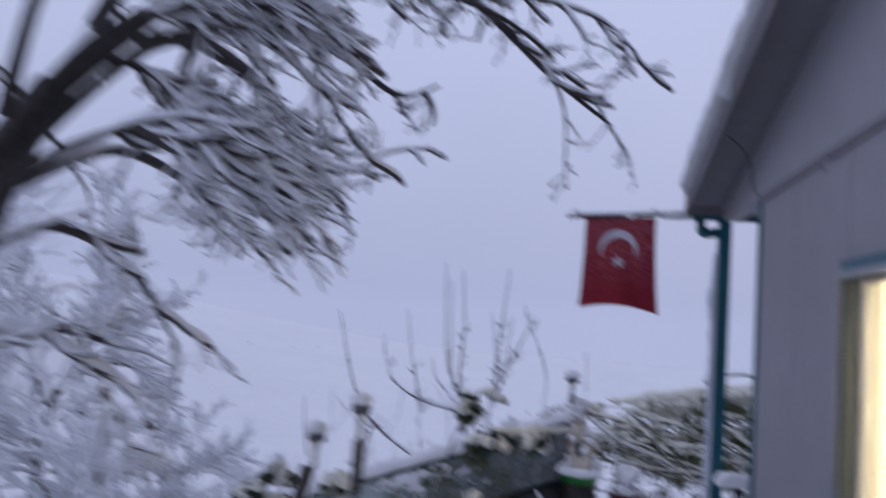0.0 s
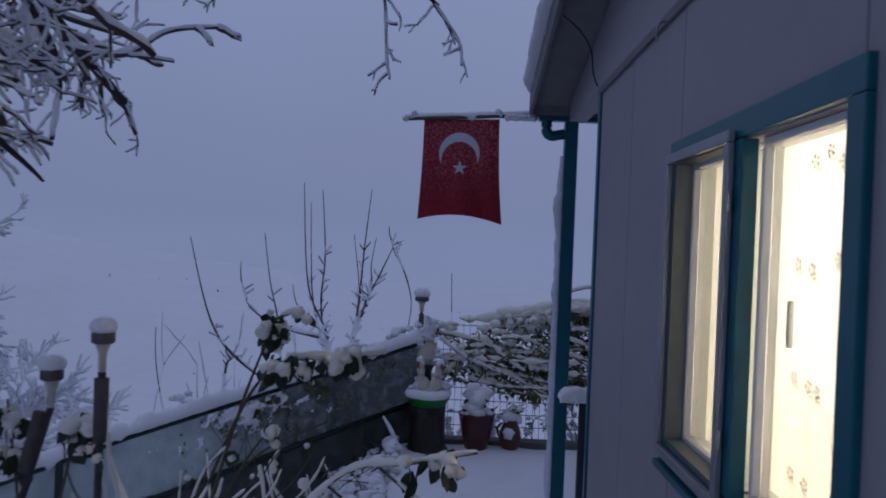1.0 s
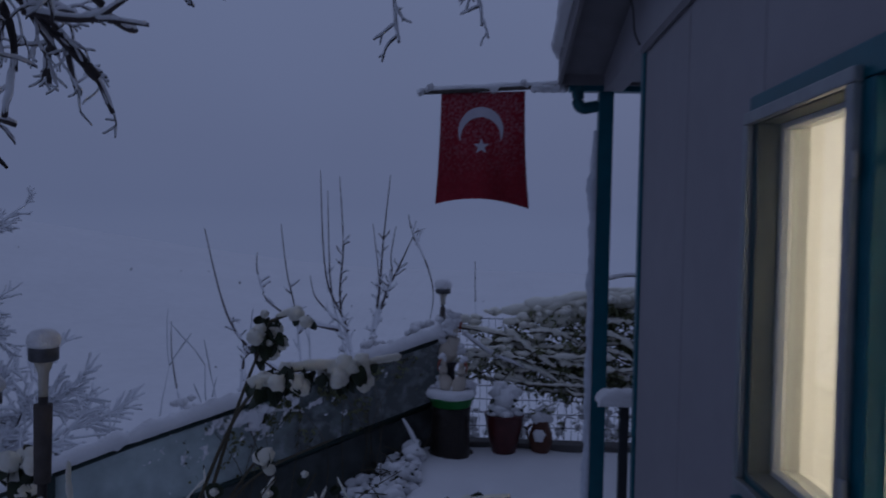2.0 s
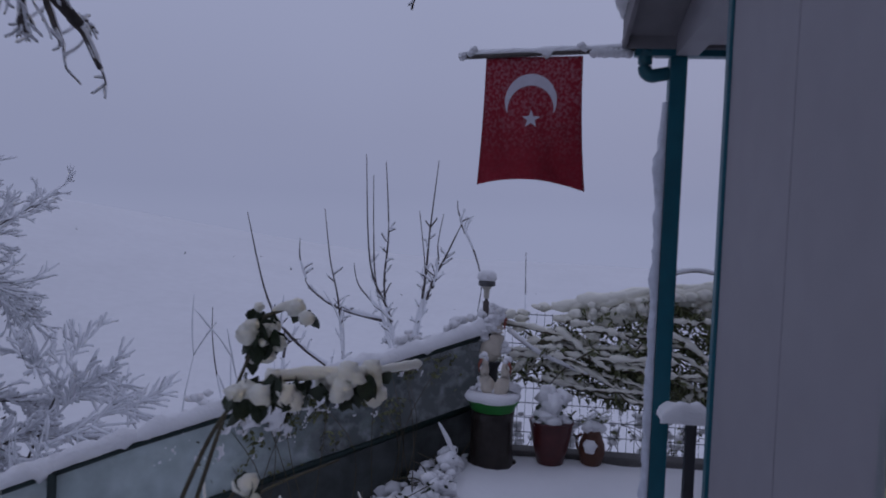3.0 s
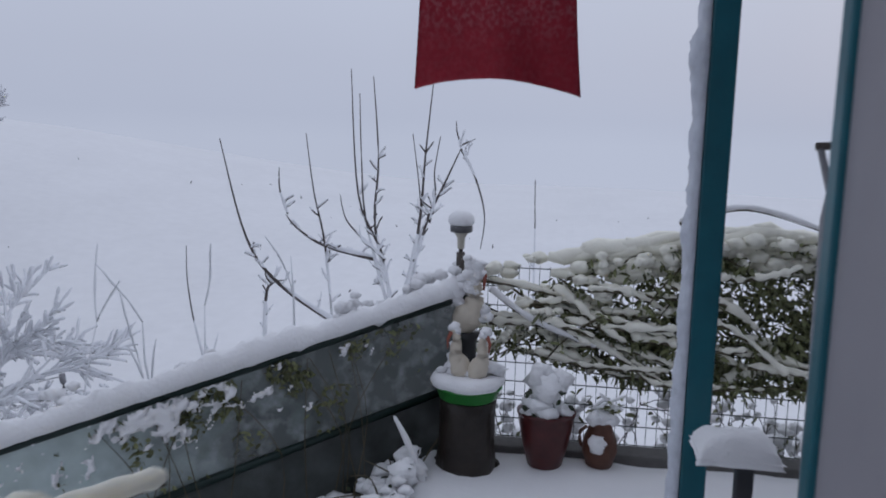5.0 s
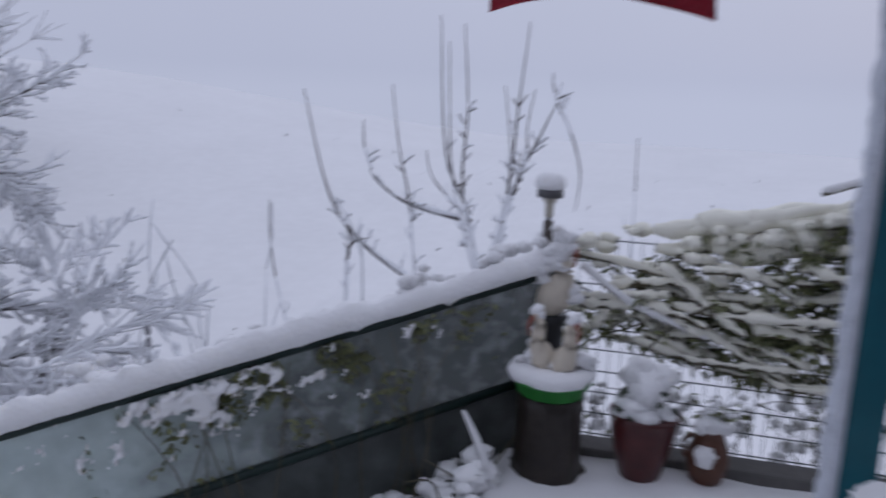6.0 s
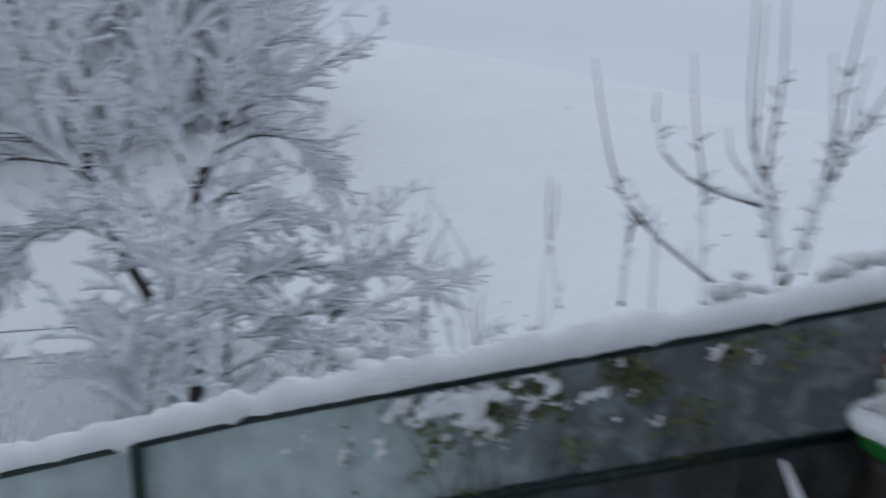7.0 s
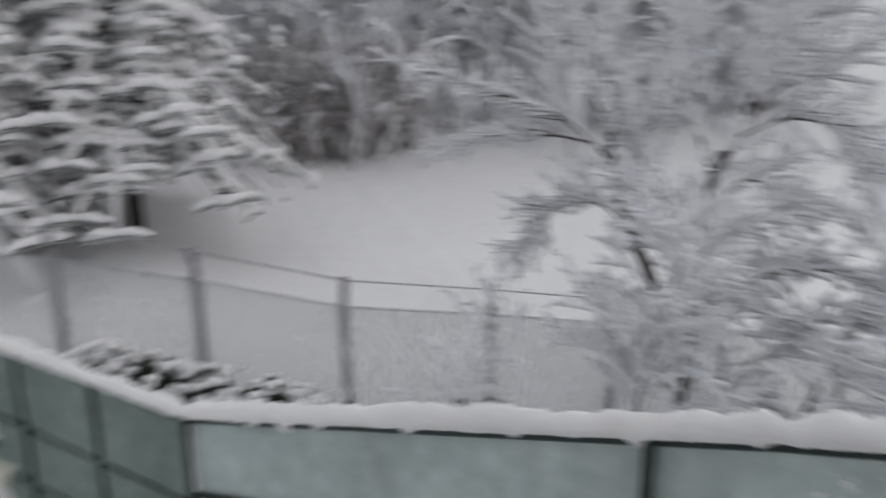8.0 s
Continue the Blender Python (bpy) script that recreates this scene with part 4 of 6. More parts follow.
# ---- evergreen climber over the mesh fence ----
def vine_hedge():
    vine = thing("vine_hedge", "evergreen vine sprawled over the mesh fence, loaded with snow", "hedge")
    rng = random.Random(12)
    stems, snow_spots, leaf_spots = [], [], []
    for k in range(95):
        x0 = rng.uniform(1.86, 4.6)
        dense = min(1.0, max(0.25, (x0 - 1.6) / 1.1))
        z0 = rng.uniform(0.30, 0.95 + 0.30 * dense) if rng.random() < dense else rng.uniform(0.55, 0.98)
        ln = rng.uniform(0.22, 0.75)
        sgn = rng.choice((-1, 1))
        y = MY + rng.uniform(-0.16, 0.10)
        tilt = rng.gauss(-0.12, 0.48)
        pts = [Vector((x0 + sgn * ln * t, y + rng.uniform(-0.04, 0.04), z0 + tilt * ln * t + 0.04 * math.sin(t * 4.5 + k * 1.7) - 0.10 * t * t)) for t in np.linspace(0, 1, 7)]
        pts = [p for p in pts if p.x > 1.74 and 0.36 < p.z < 0.96 + 0.24 * min(1.0, max(0.0, (p.x - 1.8) / 1.5))]
        if len(pts) < 3:
            continue
        stems.append((pts, rng.uniform(0.005, 0.010), 0.0035))
    stuff(tubes("stem", stems, CANE, 5, vine))
    for pts, r0, r1 in stems:
        for p in pts:
            for _ in range(rng.randint(12, 20) if p.x > 2.75 else rng.randint(4, 8)):
                leaf_spots.append((p + Vector((rng.uniform(-0.04, 0.04), rng.uniform(-0.03, 0.03), rng.uniform(-0.03, 0.02))),
                                   (rng.uniform(-1, 1), rng.uniform(-1, 0.4), rng.uniform(-1.2, 0.25)), rng.uniform(0.035, 0.065), rng.uniform(0.014, 0.024)))
    stuff(leaves("foliage", leaf_spots, VINE_LEAF, vine))
    # long leading stems, each under its own bank of snow
    leads = []
    for k in range(26):
        x, z, ln = rng.uniform(1.80, 2.75) if k % 4 else rng.uniform(2.9, 3.9), rng.uniform(0.45, 0.98), rng.uniform(0.4, 0.95)
        tilt = rng.gauss(-0.06, 0.20) if k % 7 else -0.42
        y = MY - rng.uniform(0.05, 0.17)
        pts = []
        for t in np.linspace(0, 1, 26):
            top = 0.98 + 0.24 * min(1.0, max(0.0, (x + ln * t - 1.8) / 1.5))
            pts.append(Vector((x + ln * t, y + 0.03 * math.sin(4 * t + k), min(top, max(0.40, z + tilt * ln * t + 0.030 * math.sin(4 * t + 1.9 * k) + 0.012 * noise.noise(Vector((t * 9, k, 0))) - 0.05 * t * t)))))
        leads.append((pts, rng.uniform(0.009, 0.014), 0.006))
    for q in leads:
        tubes("leading_stem", [q], CANE, 6, vine)
    stuff(tubes("stem_snow", [(p, a, b) for p, a, b in leads], CREAM_SNOW, 9, vine, "banks of snow along the leading stems", grow=0.009, lift=0.9, rough=1.5))
    caps = []
    for pts, r0, r1 in stems:
        if rng.random() < (0.34 if pts[0].x < 2.8 else 0.12):
            big = rng.uniform(0.018, 0.030)
            for p, q in zip(pts, pts[1:]):
                for j in range(4):
                    if rng.random() < 0.86:
                        c = p.lerp(q, j / 4)
                        caps.append((c + Vector((rng.gauss(0, 0.006), rng.gauss(0, 0.006), 0.008 + rng.gauss(0, 0.004))), big * rng.uniform(0.65, 1.25)))
    stuff(clumps("branch_snow", caps, CREAM_SNOW, vine, "soft snow lying along the stems", flat=0.8))
    for k in range(260):
        x = rng.uniform(1.84, 4.8)
        if x < 2.4 and rng.random() < 0.72:
            continue
        top = 0.98 + 0.24 * min(1.0, max(0.0, (x - 1.8) / 1.5)) + 0.08 * noise.noise(Vector((x * 2.5, 0, 0)))
        snow_spots.append(((x, MY + rng.uniform(-0.14, 0.10), top + rng.choice((0.0, -0.02, -0.04, -0.07, -0.12, -0.2)) + rng.uniform(-0.03, 0.02)), rng.uniform(0.020, 0.062)))
    ridges = []
    for k in range(26):
        x, z = rng.uniform(2.2, 4.1), rng.choice((0.0, 0.0, -0.05, -0.1, -0.17))
        pts = []
        for i in range(9):
            xx = x + i * 0.085
            pts.append(Vector((xx, MY + 0.07 * noise.noise(Vector((xx * 3, k, 0))) - 0.02, z + 0.985 + 0.24 * min(1.0, max(0.0, (xx - 1.8) / 1.5)) + 0.06 * noise.noise(Vector((xx * 4, k * 0.7, 0))))))
        ridges.append((pts, rng.uniform(0.034, 0.052), 0.020))
    stuff(tubes("ridge_snow", ridges, CREAM_SNOW, 10, vine, "thick soft snow along the top", rough=0.7, lift=0.3))
    stuff(clumps("crown_snow", snow_spots, CREAM_SNOW, vine, "pillows of snow on top", flat=0.62))
    fringe = []
    for k in range(420):
        x = rng.uniform(2.6, 4.7)
        fringe.append(((x, MY + rng.uniform(-0.13, 0.02), 0.34 + 0.10 * noise.noise(Vector((x * 3, 1, 0))) + rng.uniform(0, 0.30)), (rng.uniform(-0.5, 0.5), rng.uniform(-0.6, 0.2), -1), rng.uniform(0.04, 0.075), rng.uniform(0.014, 0.022)))
    for k in range(4200):
        x = 2.35 + 2.4 * rng.random() ** 0.75
        fringe.append(((x, MY + rng.uniform(-0.10, 0.14), rng.uniform(0.40, 1.08)), (rng.uniform(-1, 1), rng.uniform(-0.8, 0.3), rng.uniform(-1, 0.1)), rng.uniform(0.04, 0.075), rng.uniform(0.016, 0.026)))
    stuff(leaves("fringe", fringe, VINE_LEAF, vine, "leaves hanging below the stems"))
    for a, b, c in (((2.94, 7.19, 1.28), (3.28, 7.19, 1.37), (3.7, 7.17, 1.26)), ((1.94, 7.12, 0.88), (2.18, 7.11, 0.72), (2.53, 7.14, 0.58))):
        p = curve_path([a, b, c], 8)
        tubes("arching_stem", [(p, 0.011, 0.006)], CANE, 6, vine)
        tubes("arch_snow", [(p, 0.020, 0.014)], SNOW, 8, vine, rough=0.35, lift=0.8)
    return vine


vine_hedge()

# withered weeds half buried in the snow behind the mesh
rng = random.Random(52)
weeds = thing("weeds", "withered weeds under snow behind the mesh fence", "weeds", kind="stuff")
ws, wl, wc = [], [], []
for _ in range(52):
    x, y = rng.uniform(1.95, 4.6), MY + rng.uniform(0.12, 0.7)
    z = land(x, y)
    grow((x, y, z - 0.05), (rng.uniform(-0.6, 0.6), rng.uniform(-0.4, 0.4), 1), rng.uniform(0.25, 0.55), 0.006, 1, rng, ws, kids=(2, 3), spread=0.9, wiggle=0.25)
for p, a, b, d in ws:
    for q in p[2:]:
        if rng.random() < 0.5:
            wl.append((q, (rng.uniform(-1, 1), rng.uniform(-1, 1), rng.uniform(-1, 0.2)), rng.uniform(0.03, 0.07), rng.uniform(0.014, 0.03)))
        if rng.random() < 0.35:
            wc.append((q + Vector((0, 0, 0.01)), rng.uniform(0.02, 0.05)))
tubes("stems", [(p, a, b) for p, a, b, d in ws], TWIG, 5, weeds)
leaves("foliage", wl, VINE_LEAF, weeds)
clumps("snow", wc, SNOW, weeds, flat=0.7)


# ---- planters, statues and pots on the terrace ----
stump = thing("stump_planter", "dark wet tree stump carrying a green plastic basin", "planter")
SC = (1.872, 6.79, 0)
part("stump", lathe([(0.160, -0.05), (0.155, 0.03), (0.148, 0.14), (0.146, 0.31), (0.150, 0.365)], 40, SC, wobble=0.06, seed=2.0), STUMP, stump, smooth=True)
part("roots", lathe([(0.18, -0.06), (0.168, -0.005), (0.15, 0.02)], 30, SC, wobble=0.35, seed=5.0), STUMP, stump, smooth=True)
basin = thing("basin", "green plastic basin brimming with snow", "basin")
part("bowl", lathe([(0.135, 0.365), (0.150, 0.375), (0.170, 0.428), (0.178, 0.431), (0.178, 0.443), (0.160, 0.443)], 36, SC), GREEN, basin, smooth=True)
part("snow", lathe([(0.158, 0.433), (0.184, 0.440), (0.194, 0.465), (0.182, 0.492), (0.148, 0.502), (0.08, 0.497)], 36, SC, wobble=0.10, seed=1.0), SNOW, basin, "rounded rim of snow", smooth=True)


def bird_statue(base, h, name, label, face):
    """One plain mesh: a pear-shaped body, a bent neck and a head with a lowered bill."""
    v, f = ball_data(base + Vector((-0.02 * h * face, 0.02 * h, h * 0.24)), h * 0.20, h * 0.19, h * 0.27, [], [], tilt=0.35 * face)
    neck = curve_path([base + Vector((0.0, 0, h * 0.16)), base + Vector((0.07 * h * face, -0.01, h * 0.50)), base + Vector((0.05 * h * face, -0.01, h * 0.76)), base + Vector((0.09 * h * face, -0.01, h * 0.94))], 6)
    tube_data([(neck, h * 0.165, h * 0.055)], 14, verts=v, faces=f)
    ball_data(base + Vector((0.11 * h * face, -0.012, h * 0.93)), h * 0.085, h * 0.068, h * 0.065, v, f)
    body = len(f)
    tube_data([([base + Vector((0.15 * h * face, -0.02, h * 0.92)), base + Vector((0.21 * h * face, -0.04, h * 0.80)), base + Vector((0.20 * h * face, -0.05, h * 0.62))], h * 0.045, h * 0.012)], 8, verts=v, faces=f)
    bird = mesh_object(name, v, f, STATUE)
    bird.data.materials.append(BILL)
    for q in bird.data.polygons:
        q.material_index = 1 if q.index >= body else 0
    return tagged(bird, label, "statue", "bird statues")


bird_statue(Vector((1.825, 6.75, 0.475)), 0.27, "bird_statue", "small cream bird statue sitting in the snowy basin", -1)
bird_statue(Vector((1.930, 6.73, 0.475)), 0.26, "bird_statue", "small cream bird statue with lowered bill in the basin", 1)
bird_statue(Vector((1.842, 6.99, 0.66)), 0.40, "bird_statue", "taller cream bird statue on a dark pedestal", 1)
rng = random.Random(8)
heap = [((1.795, 6.75, 0.745), 0.036), ((1.810, 6.74, 0.73), 0.026), ((1.960, 6.73, 0.735), 0.036), ((1.948, 6.72, 0.72), 0.028)]
for x, y, z, n, w in ((1.757, 6.78, 0.545, 9, 0.035), (1.985, 6.77, 0.545, 9, 0.035), (1.878, 6.76, 0.495, 5, 0.05), (1.777, 7.0, 0.84, 16, 0.040), (1.90, 7.0, 0.80, 8, 0.025), (1.855, 6.975, 0.97, 10, 0.016), (1.868, 6.97, 1.04, 12, 0.018), (1.845, 6.975, 0.91, 7, 0.014)):
    heap += [((x + rng.gauss(0, w), y + rng.gauss(0, w * 0.5), z + rng.gauss(0, w * 0.8)), rng.uniform(0.026, 0.048)) for _ in range(n)]
snow_on_birds = tagged(clumps("snow_heap", heap, SNOW), "fresh snow resting on the bird statues", "snow", kind="stuff")
pedestal = part("pedestal", lathe([(0.05, -0.1), (0.04, 0.3), (0.045, 0.60), (0.065, 0.645)], 16, (1.842, 6.99, 0.02)), BLACK, smooth=True)
tagged(pedestal, "slim dark pedestal behind the stump", "pedestal")


def solar_lamp(name, base, top_z, label, lean=(0, 0), tube=True, glass=FROST_GLASS, size=1.0):
    lamp = thing(name, label, "lamp", "garden solar lamps")
    b = Vector(base)
    t = Vector((base[0] + lean[0], base[1] + lean[1], top_z))
    tubes("pole", [([b, b.lerp(t, 0.5), t - Vector((0, 0, 0.12))], 0.012, 0.012)], LAMP_POLE, 10, lamp)
    if tube:
        tubes("sleeve", [([t - (t - b).normalized() * 0.34, t - (t - b).normalized() * 0.14], 0.021, 0.023)], OLD_WOOD, 12, lamp, "frosted grey sleeve")
    part("glass", lathe([(r_ * size, z_) for r_, z_ in ((0.011, -0.12), (0.013, -0.06), (0.028, -0.02))], 18, tuple(t)), glass, lamp, "cloudy lamp glass", smooth=True)
    part("band", lathe([(r_ * size, z_) for r_, z_ in ((0.030, -0.030), (0.036, -0.026), (0.036, 0.004), (0.030, 0.008))], 20, tuple(t)), DARK_STEEL, lamp, "dull dark steel band", smooth=True)
    part("snow", lathe([(r_ * size, z_ * size) for r_, z_ in ((0.034, 0.005), (0.041, 0.016), (0.039, 0.034), (0.028, 0.047), (0.010, 0.052))], 20, tuple(t), wobble=0.12, seed=base[0]), SNOW, lamp, "cap of snow", smooth=True)
    return lamp


solar_lamp("solar_lamp", (1.777, 7.07, -0.2), 1.228, "small solar lamp with a thick snow cap behind the statues", tube=True, size=1.7)
solar_lamp("solar_lamp", (0.965, 2.80, -0.45), 1.375, "solar garden lamp on a frosted pole, snow on its cap")
solar_lamp("solar_lamp", (0.34, 2.86, -0.55), 1.235, "leaning solar garden lamp among rose leaves", lean=(0.42, 0.03))


def pot(name, label, c, profile, mat, heap, group="terrace pots"):
    p = thing(name, label, "pot", group)
    part("body", lathe(profile, 32, c), mat, p, smooth=True)
    part("earth", lathe([(profile[-1][0] * 0.8, profile[-1][1] - 0.03), (profile[-1][0] * 0.9, profile[-1][1] - 0.012)], 20, c), SOIL, p)
    clumps("snow", [(c_, r_ * 1.18) for c_, r_ in heap], SNOW, p, "heaped snow with the plant under it", flat=0.85)
    return p


P2 = (2.28, 6.87, 0.0)
pot("flower_pot", "dark red glazed flower pot with a snowed-over plant", P2,
    [(0.082, 0.0), (0.090, 0.01), (0.122, 0.13), (0.143, 0.24), (0.150, 0.285), (0.155, 0.29), (0.155, 0.304), (0.136, 0.304)], GLAZE,
    [((2.235, 6.83, 0.33), 0.075), ((2.295, 6.85, 0.34), 0.07), ((2.285, 6.87, 0.42), 0.085), ((2.245, 6.89, 0.47), 0.07), ((2.345, 6.89, 0.46), 0.06), ((2.195, 6.81, 0.3), 0.045), ((2.375, 6.83, 0.31), 0.045), ((2.295, 6.77, 0.31), 0.05)])
P3 = (2.566, 6.92, 0.0)
pot("jug_pot", "small brown terracotta jug with snow in its mouth", P3,
    [(0.060, 0.0), (0.070, 0.012), (0.092, 0.09), (0.088, 0.15), (0.066, 0.20), (0.060, 0.225), (0.072, 0.245), (0.070, 0.25), (0.055, 0.25)], TERRA,
    [((2.566, 6.92, 0.268), 0.062), ((2.531, 6.88, 0.272), 0.04), ((2.611, 6.9, 0.272), 0.045), ((2.546, 6.835, 0.145), 0.045)])
handle_ring = tubes("pot_handle", [(curve_path([(2.496, 6.92, 0.215), (2.461, 6.92, 0.18), (2.466, 6.92, 0.12), (2.483, 6.92, 0.1)], 5), 0.010, 0.009)], TERRA, 8)
handle_ring.parent = bpy.data.objects["jug_pot"]
pot_plant = thing("pot_plant", "withered leafy plant under snow in the red pot", "plant")
rng = random.Random(31)
leaves("foliage", [((P2[0] + rng.uniform(-0.12, 0.14), P2[1] + rng.uniform(-0.12, 0.06), 0.30 + rng.uniform(0, 0.14)), (rng.uniform(-1, 1), rng.uniform(-1, 0.2), rng.uniform(-0.9, 0.3)), rng.uniform(0.03, 0.06), rng.uniform(0.02, 0.035)) for _ in range(46)], LEAF, pot_plant)
jug_plant = thing("pot_plant", "pale green sprig dusted with snow in the small jug", "plant")
js = [(curve_path([(2.566, 6.92, 0.24), (2.571 + rng.uniform(-0.06, 0.08), 6.90, 0.31), (2.586 + rng.uniform(-0.11, 0.11), 6.88 + rng.uniform(-0.04, 0.04), 0.36 + rng.uniform(-0.05, 0.07))], 5), 0.004, 0.0025) for _ in range(8)]
tubes("stem", js, CANE, 5, jug_plant)
tubes("snow", js, SNOW, 6, jug_plant, grow=0.006, lift=0.5, rough=0.6)
leaves("foliage", [(p[rng.randint(3, 9)], (rng.uniform(-1, 1), rng.uniform(-1, 0.3), rng.uniform(-0.6, 0.5)), 0.04, 0.018) for p, _, _ in js for _ in range(6)], VINE_LEAF, jug_plant)

# small tables under the porch, snow heaped on top
table = thing("side_table", "small dark metal table under a thick pillow of snow", "table")
part("tabletop", boxed(2.750, 2.965, 5.20, 5.37, 0.752, 0.780, bevel=0.008), TABLE, table)
part("leg", boxed(2.865, 2.915, 5.25, 5.30, -0.03, 0.752, bevel=0.006), TABLE, table)
part("foot", boxed(2.79, 2.99, 5.18, 5.37, -0.05, 0.0, bevel=0.006), TABLE, table)
snow_pile("snow", 2.765, 2.955, 5.215, 5.355, 0.780, 0.062, table, "overhanging pillow of snow", seed=3.0)
bench = thing("bench", "dark garden bench with a snow-covered seat", "bench")
part("seat", boxed(3.44, 3.82, 6.1, 6.5, 0.37, 0.41, bevel=0.01), TABLE, bench)
for x, y in ((3.48, 6.14), (3.77, 6.14), (3.48, 6.46), (3.77, 6.46)):
    part("leg", boxed(x - 0.02, x + 0.02, y - 0.02, y + 0.02, -0.05, 0.37), TABLE, bench)
part("backrest", boxed(3.78, 3.82, 6.1, 6.5, 0.41, 0.72, bevel=0.01), TABLE, bench)
snow_pile("snow", 3.44, 3.78, 6.1, 6.5, 0.41, 0.10, bench, seed=7.0)
snow_pile("back_snow", 3.77, 3.83, 6.1, 6.5, 0.72, 0.06, bench, seed=9.0, over=0.01)
bracket = thing("hanging_pole", "frosted grey pole with a short cross arm beyond the porch", "pole")
tubes("shaft", [(curve_path([(2.995, 5.0, -0.1), (2.992, 5.0, 0.9), (2.985, 5.0, 1.60)], 5), 0.024, 0.034)], POLE, 10, bracket, rough=0.25)
tubes("arm", [([(2.93, 5.0, 1.695), (3.09, 5.0, 1.705)], 0.011, 0.011)], OLD_WOOD, 8, bracket)
tubes("strut", [([(2.94, 5.0, 1.692), (2.975, 5.0, 1.57)], 0.009, 0.009)], POLE, 8, bracket)

# ---- garden bed: rose bushes, canes and snow lumps ----
def rose(name, label, stems, leaf_at, seed, cane=0.007, extra=(), snow=(0.0022,), lump=0.3, dense=1.0, fat=1.0):
    """A rose bush from a few stems; leaves hang where leaf_at says, (stem, share along it, count)."""
    rng = random.Random(seed)
    bush = thing(name, label, "rose bush", "rose bushes")
    paths = [(curve_path(s, 8), cane * (1.25 if i == 0 else 1), cane * 0.6) for i, s in enumerate(stems)]
    for k, q in enumerate(paths):
        cane_ob = tubes("cane", [q], CANE, 7, bush)
        g = snow[k] if k < len(snow) else snow[-1]
        if g > 0:
            under(tubes("cane_snow", [(q[0][4 if g < 0.008 else len(q[0]) // 2:], q[1], q[2])], CREAM_SNOW, 8, None, "snow lying along the cane", grow=g, lift=0.95, rough=0.7), cane_ob)
    spots, lumps = [], []
    for i, share, count in leaf_at:
        pts = paths[i][0]
        c = pts[min(len(pts) - 1, int(share * (len(pts) - 1)))]
        for _ in range(int(count * dense * 1.3)):
            o = c + Vector((rng.uniform(-0.045, 0.045), rng.uniform(-0.04, 0.04), rng.uniform(-0.035, 0.03)))
            spots.append((o, (rng.uniform(-0.5, 0.5), rng.uniform(-0.5, 0.5), rng.uniform(-1.6, -0.3)), rng.uniform(0.045, 0.088), rng.uniform(0.034, 0.060)))
            if rng.random() < lump * 1.5:
                lumps.append((o + Vector((rng.uniform(-0.012, 0.012), rng.uniform(-0.012, 0.012), rng.uniform(-0.045, 0.006))), fat * rng.uniform(0.018, 0.040)))
    for q in spots:
        leaves("leaf", [q], LEAF, bush)
    stuff(clumps("snow", lumps + list(extra), CREAM_SNOW, bush, "snow lumps on the leaves", flat=0.85))
    return bush


rose("rose_bush", "rose bush with dark hanging leaves under yellowish snow", [
    [(0.78, 3.7, -0.485), (0.98, 3.72, 0.315), (1.13, 3.74, 0.885), (1.20, 3.78, 1.125), (1.25, 3.80, 1.265), (1.275, 3.80, 1.345)],
    [(1.272, 3.80, 1.338), (1.33, 3.80, 1.362), (1.392, 3.80, 1.385)],
    [(1.02, 3.52, 0.50), (1.20, 3.48, 0.95), (1.31, 3.46, 1.14), (1.40, 3.46, 1.205), (1.52, 3.55, 1.21), (1.64, 3.68, 1.20), (1.767, 3.85, 1.20)],
    [(1.0, 3.58, 0.165), (1.17, 3.56, 0.665), (1.34, 3.52, 0.935)],
    [(0.86, 3.6, -0.135), (1.05, 3.75, 0.465), (1.2, 3.85, 0.715), (1.5, 3.92, 0.865)]],
    [(0, 0.99, 3), (0, 0.93, 4), (0, 0.86, 5), (0, 0.78, 4), (1, 0.95, 2), (2, 0.42, 6), (2, 0.50, 6), (2, 0.55, 4), (2, 0.64, 4), (2, 0.74, 8), (2, 0.80, 8), (2, 0.86, 6), (3, 0.95, 4)], 41, snow=(0.0, 0.006, 0.0095, 0.0, 0.0), lump=0.20, dense=1.7)
rng = random.Random(90)
canes = []
for k in range(46):
    x, y = rng.uniform(0.85, 1.45), rng.uniform(2.75, 3.4)
    tx, ty, tz = x + rng.uniform(-0.15, 0.38), y + rng.uniform(-0.15, 0.15), rng.uniform(0.55, 1.0)
    canes.append([(x, y, -0.2), (x + rng.uniform(-0.05, 0.12), y, tz * 0.5), ((x + 2 * tx) / 3 + rng.uniform(-0.04, 0.04), ty, tz * 0.85), (tx, ty, tz)])
rose("rose_bush", "tangle of bare rose canes lined with snow", canes, [(k, 0.97, 1) for k in range(0, 46, 2)], 42, cane=0.0044, snow=[0.003, 0.004, 0.0, 0.0045, 0.003, 0.002, 0.0] * 6 + [0.002], lump=0.7, fat=0.5)
rose("rose_bush", "long rose cane reaching over the path with dead leaves", [
    [(1.255, 2.89, -0.26), (1.455, 2.79, 0.59), (1.725, 2.7, 0.98), (1.955, 2.66, 1.05), (2.145, 2.64, 1.095)],
    [(1.855, 2.68, 1.03), (1.985, 2.64, 0.94), (2.055, 2.62, 0.87)], [(1.705, 2.7, 0.96), (1.805, 2.66, 0.89), (1.845, 2.64, 0.8)]],
    [(0, 0.90, 3), (0, 0.85, 4), (1, 1.0, 6), (2, 1.0, 5), (0, 0.72, 3)], 43, cane=0.005, snow=(0.0055, 0.002, 0.002), fat=0.7, lump=0.5)
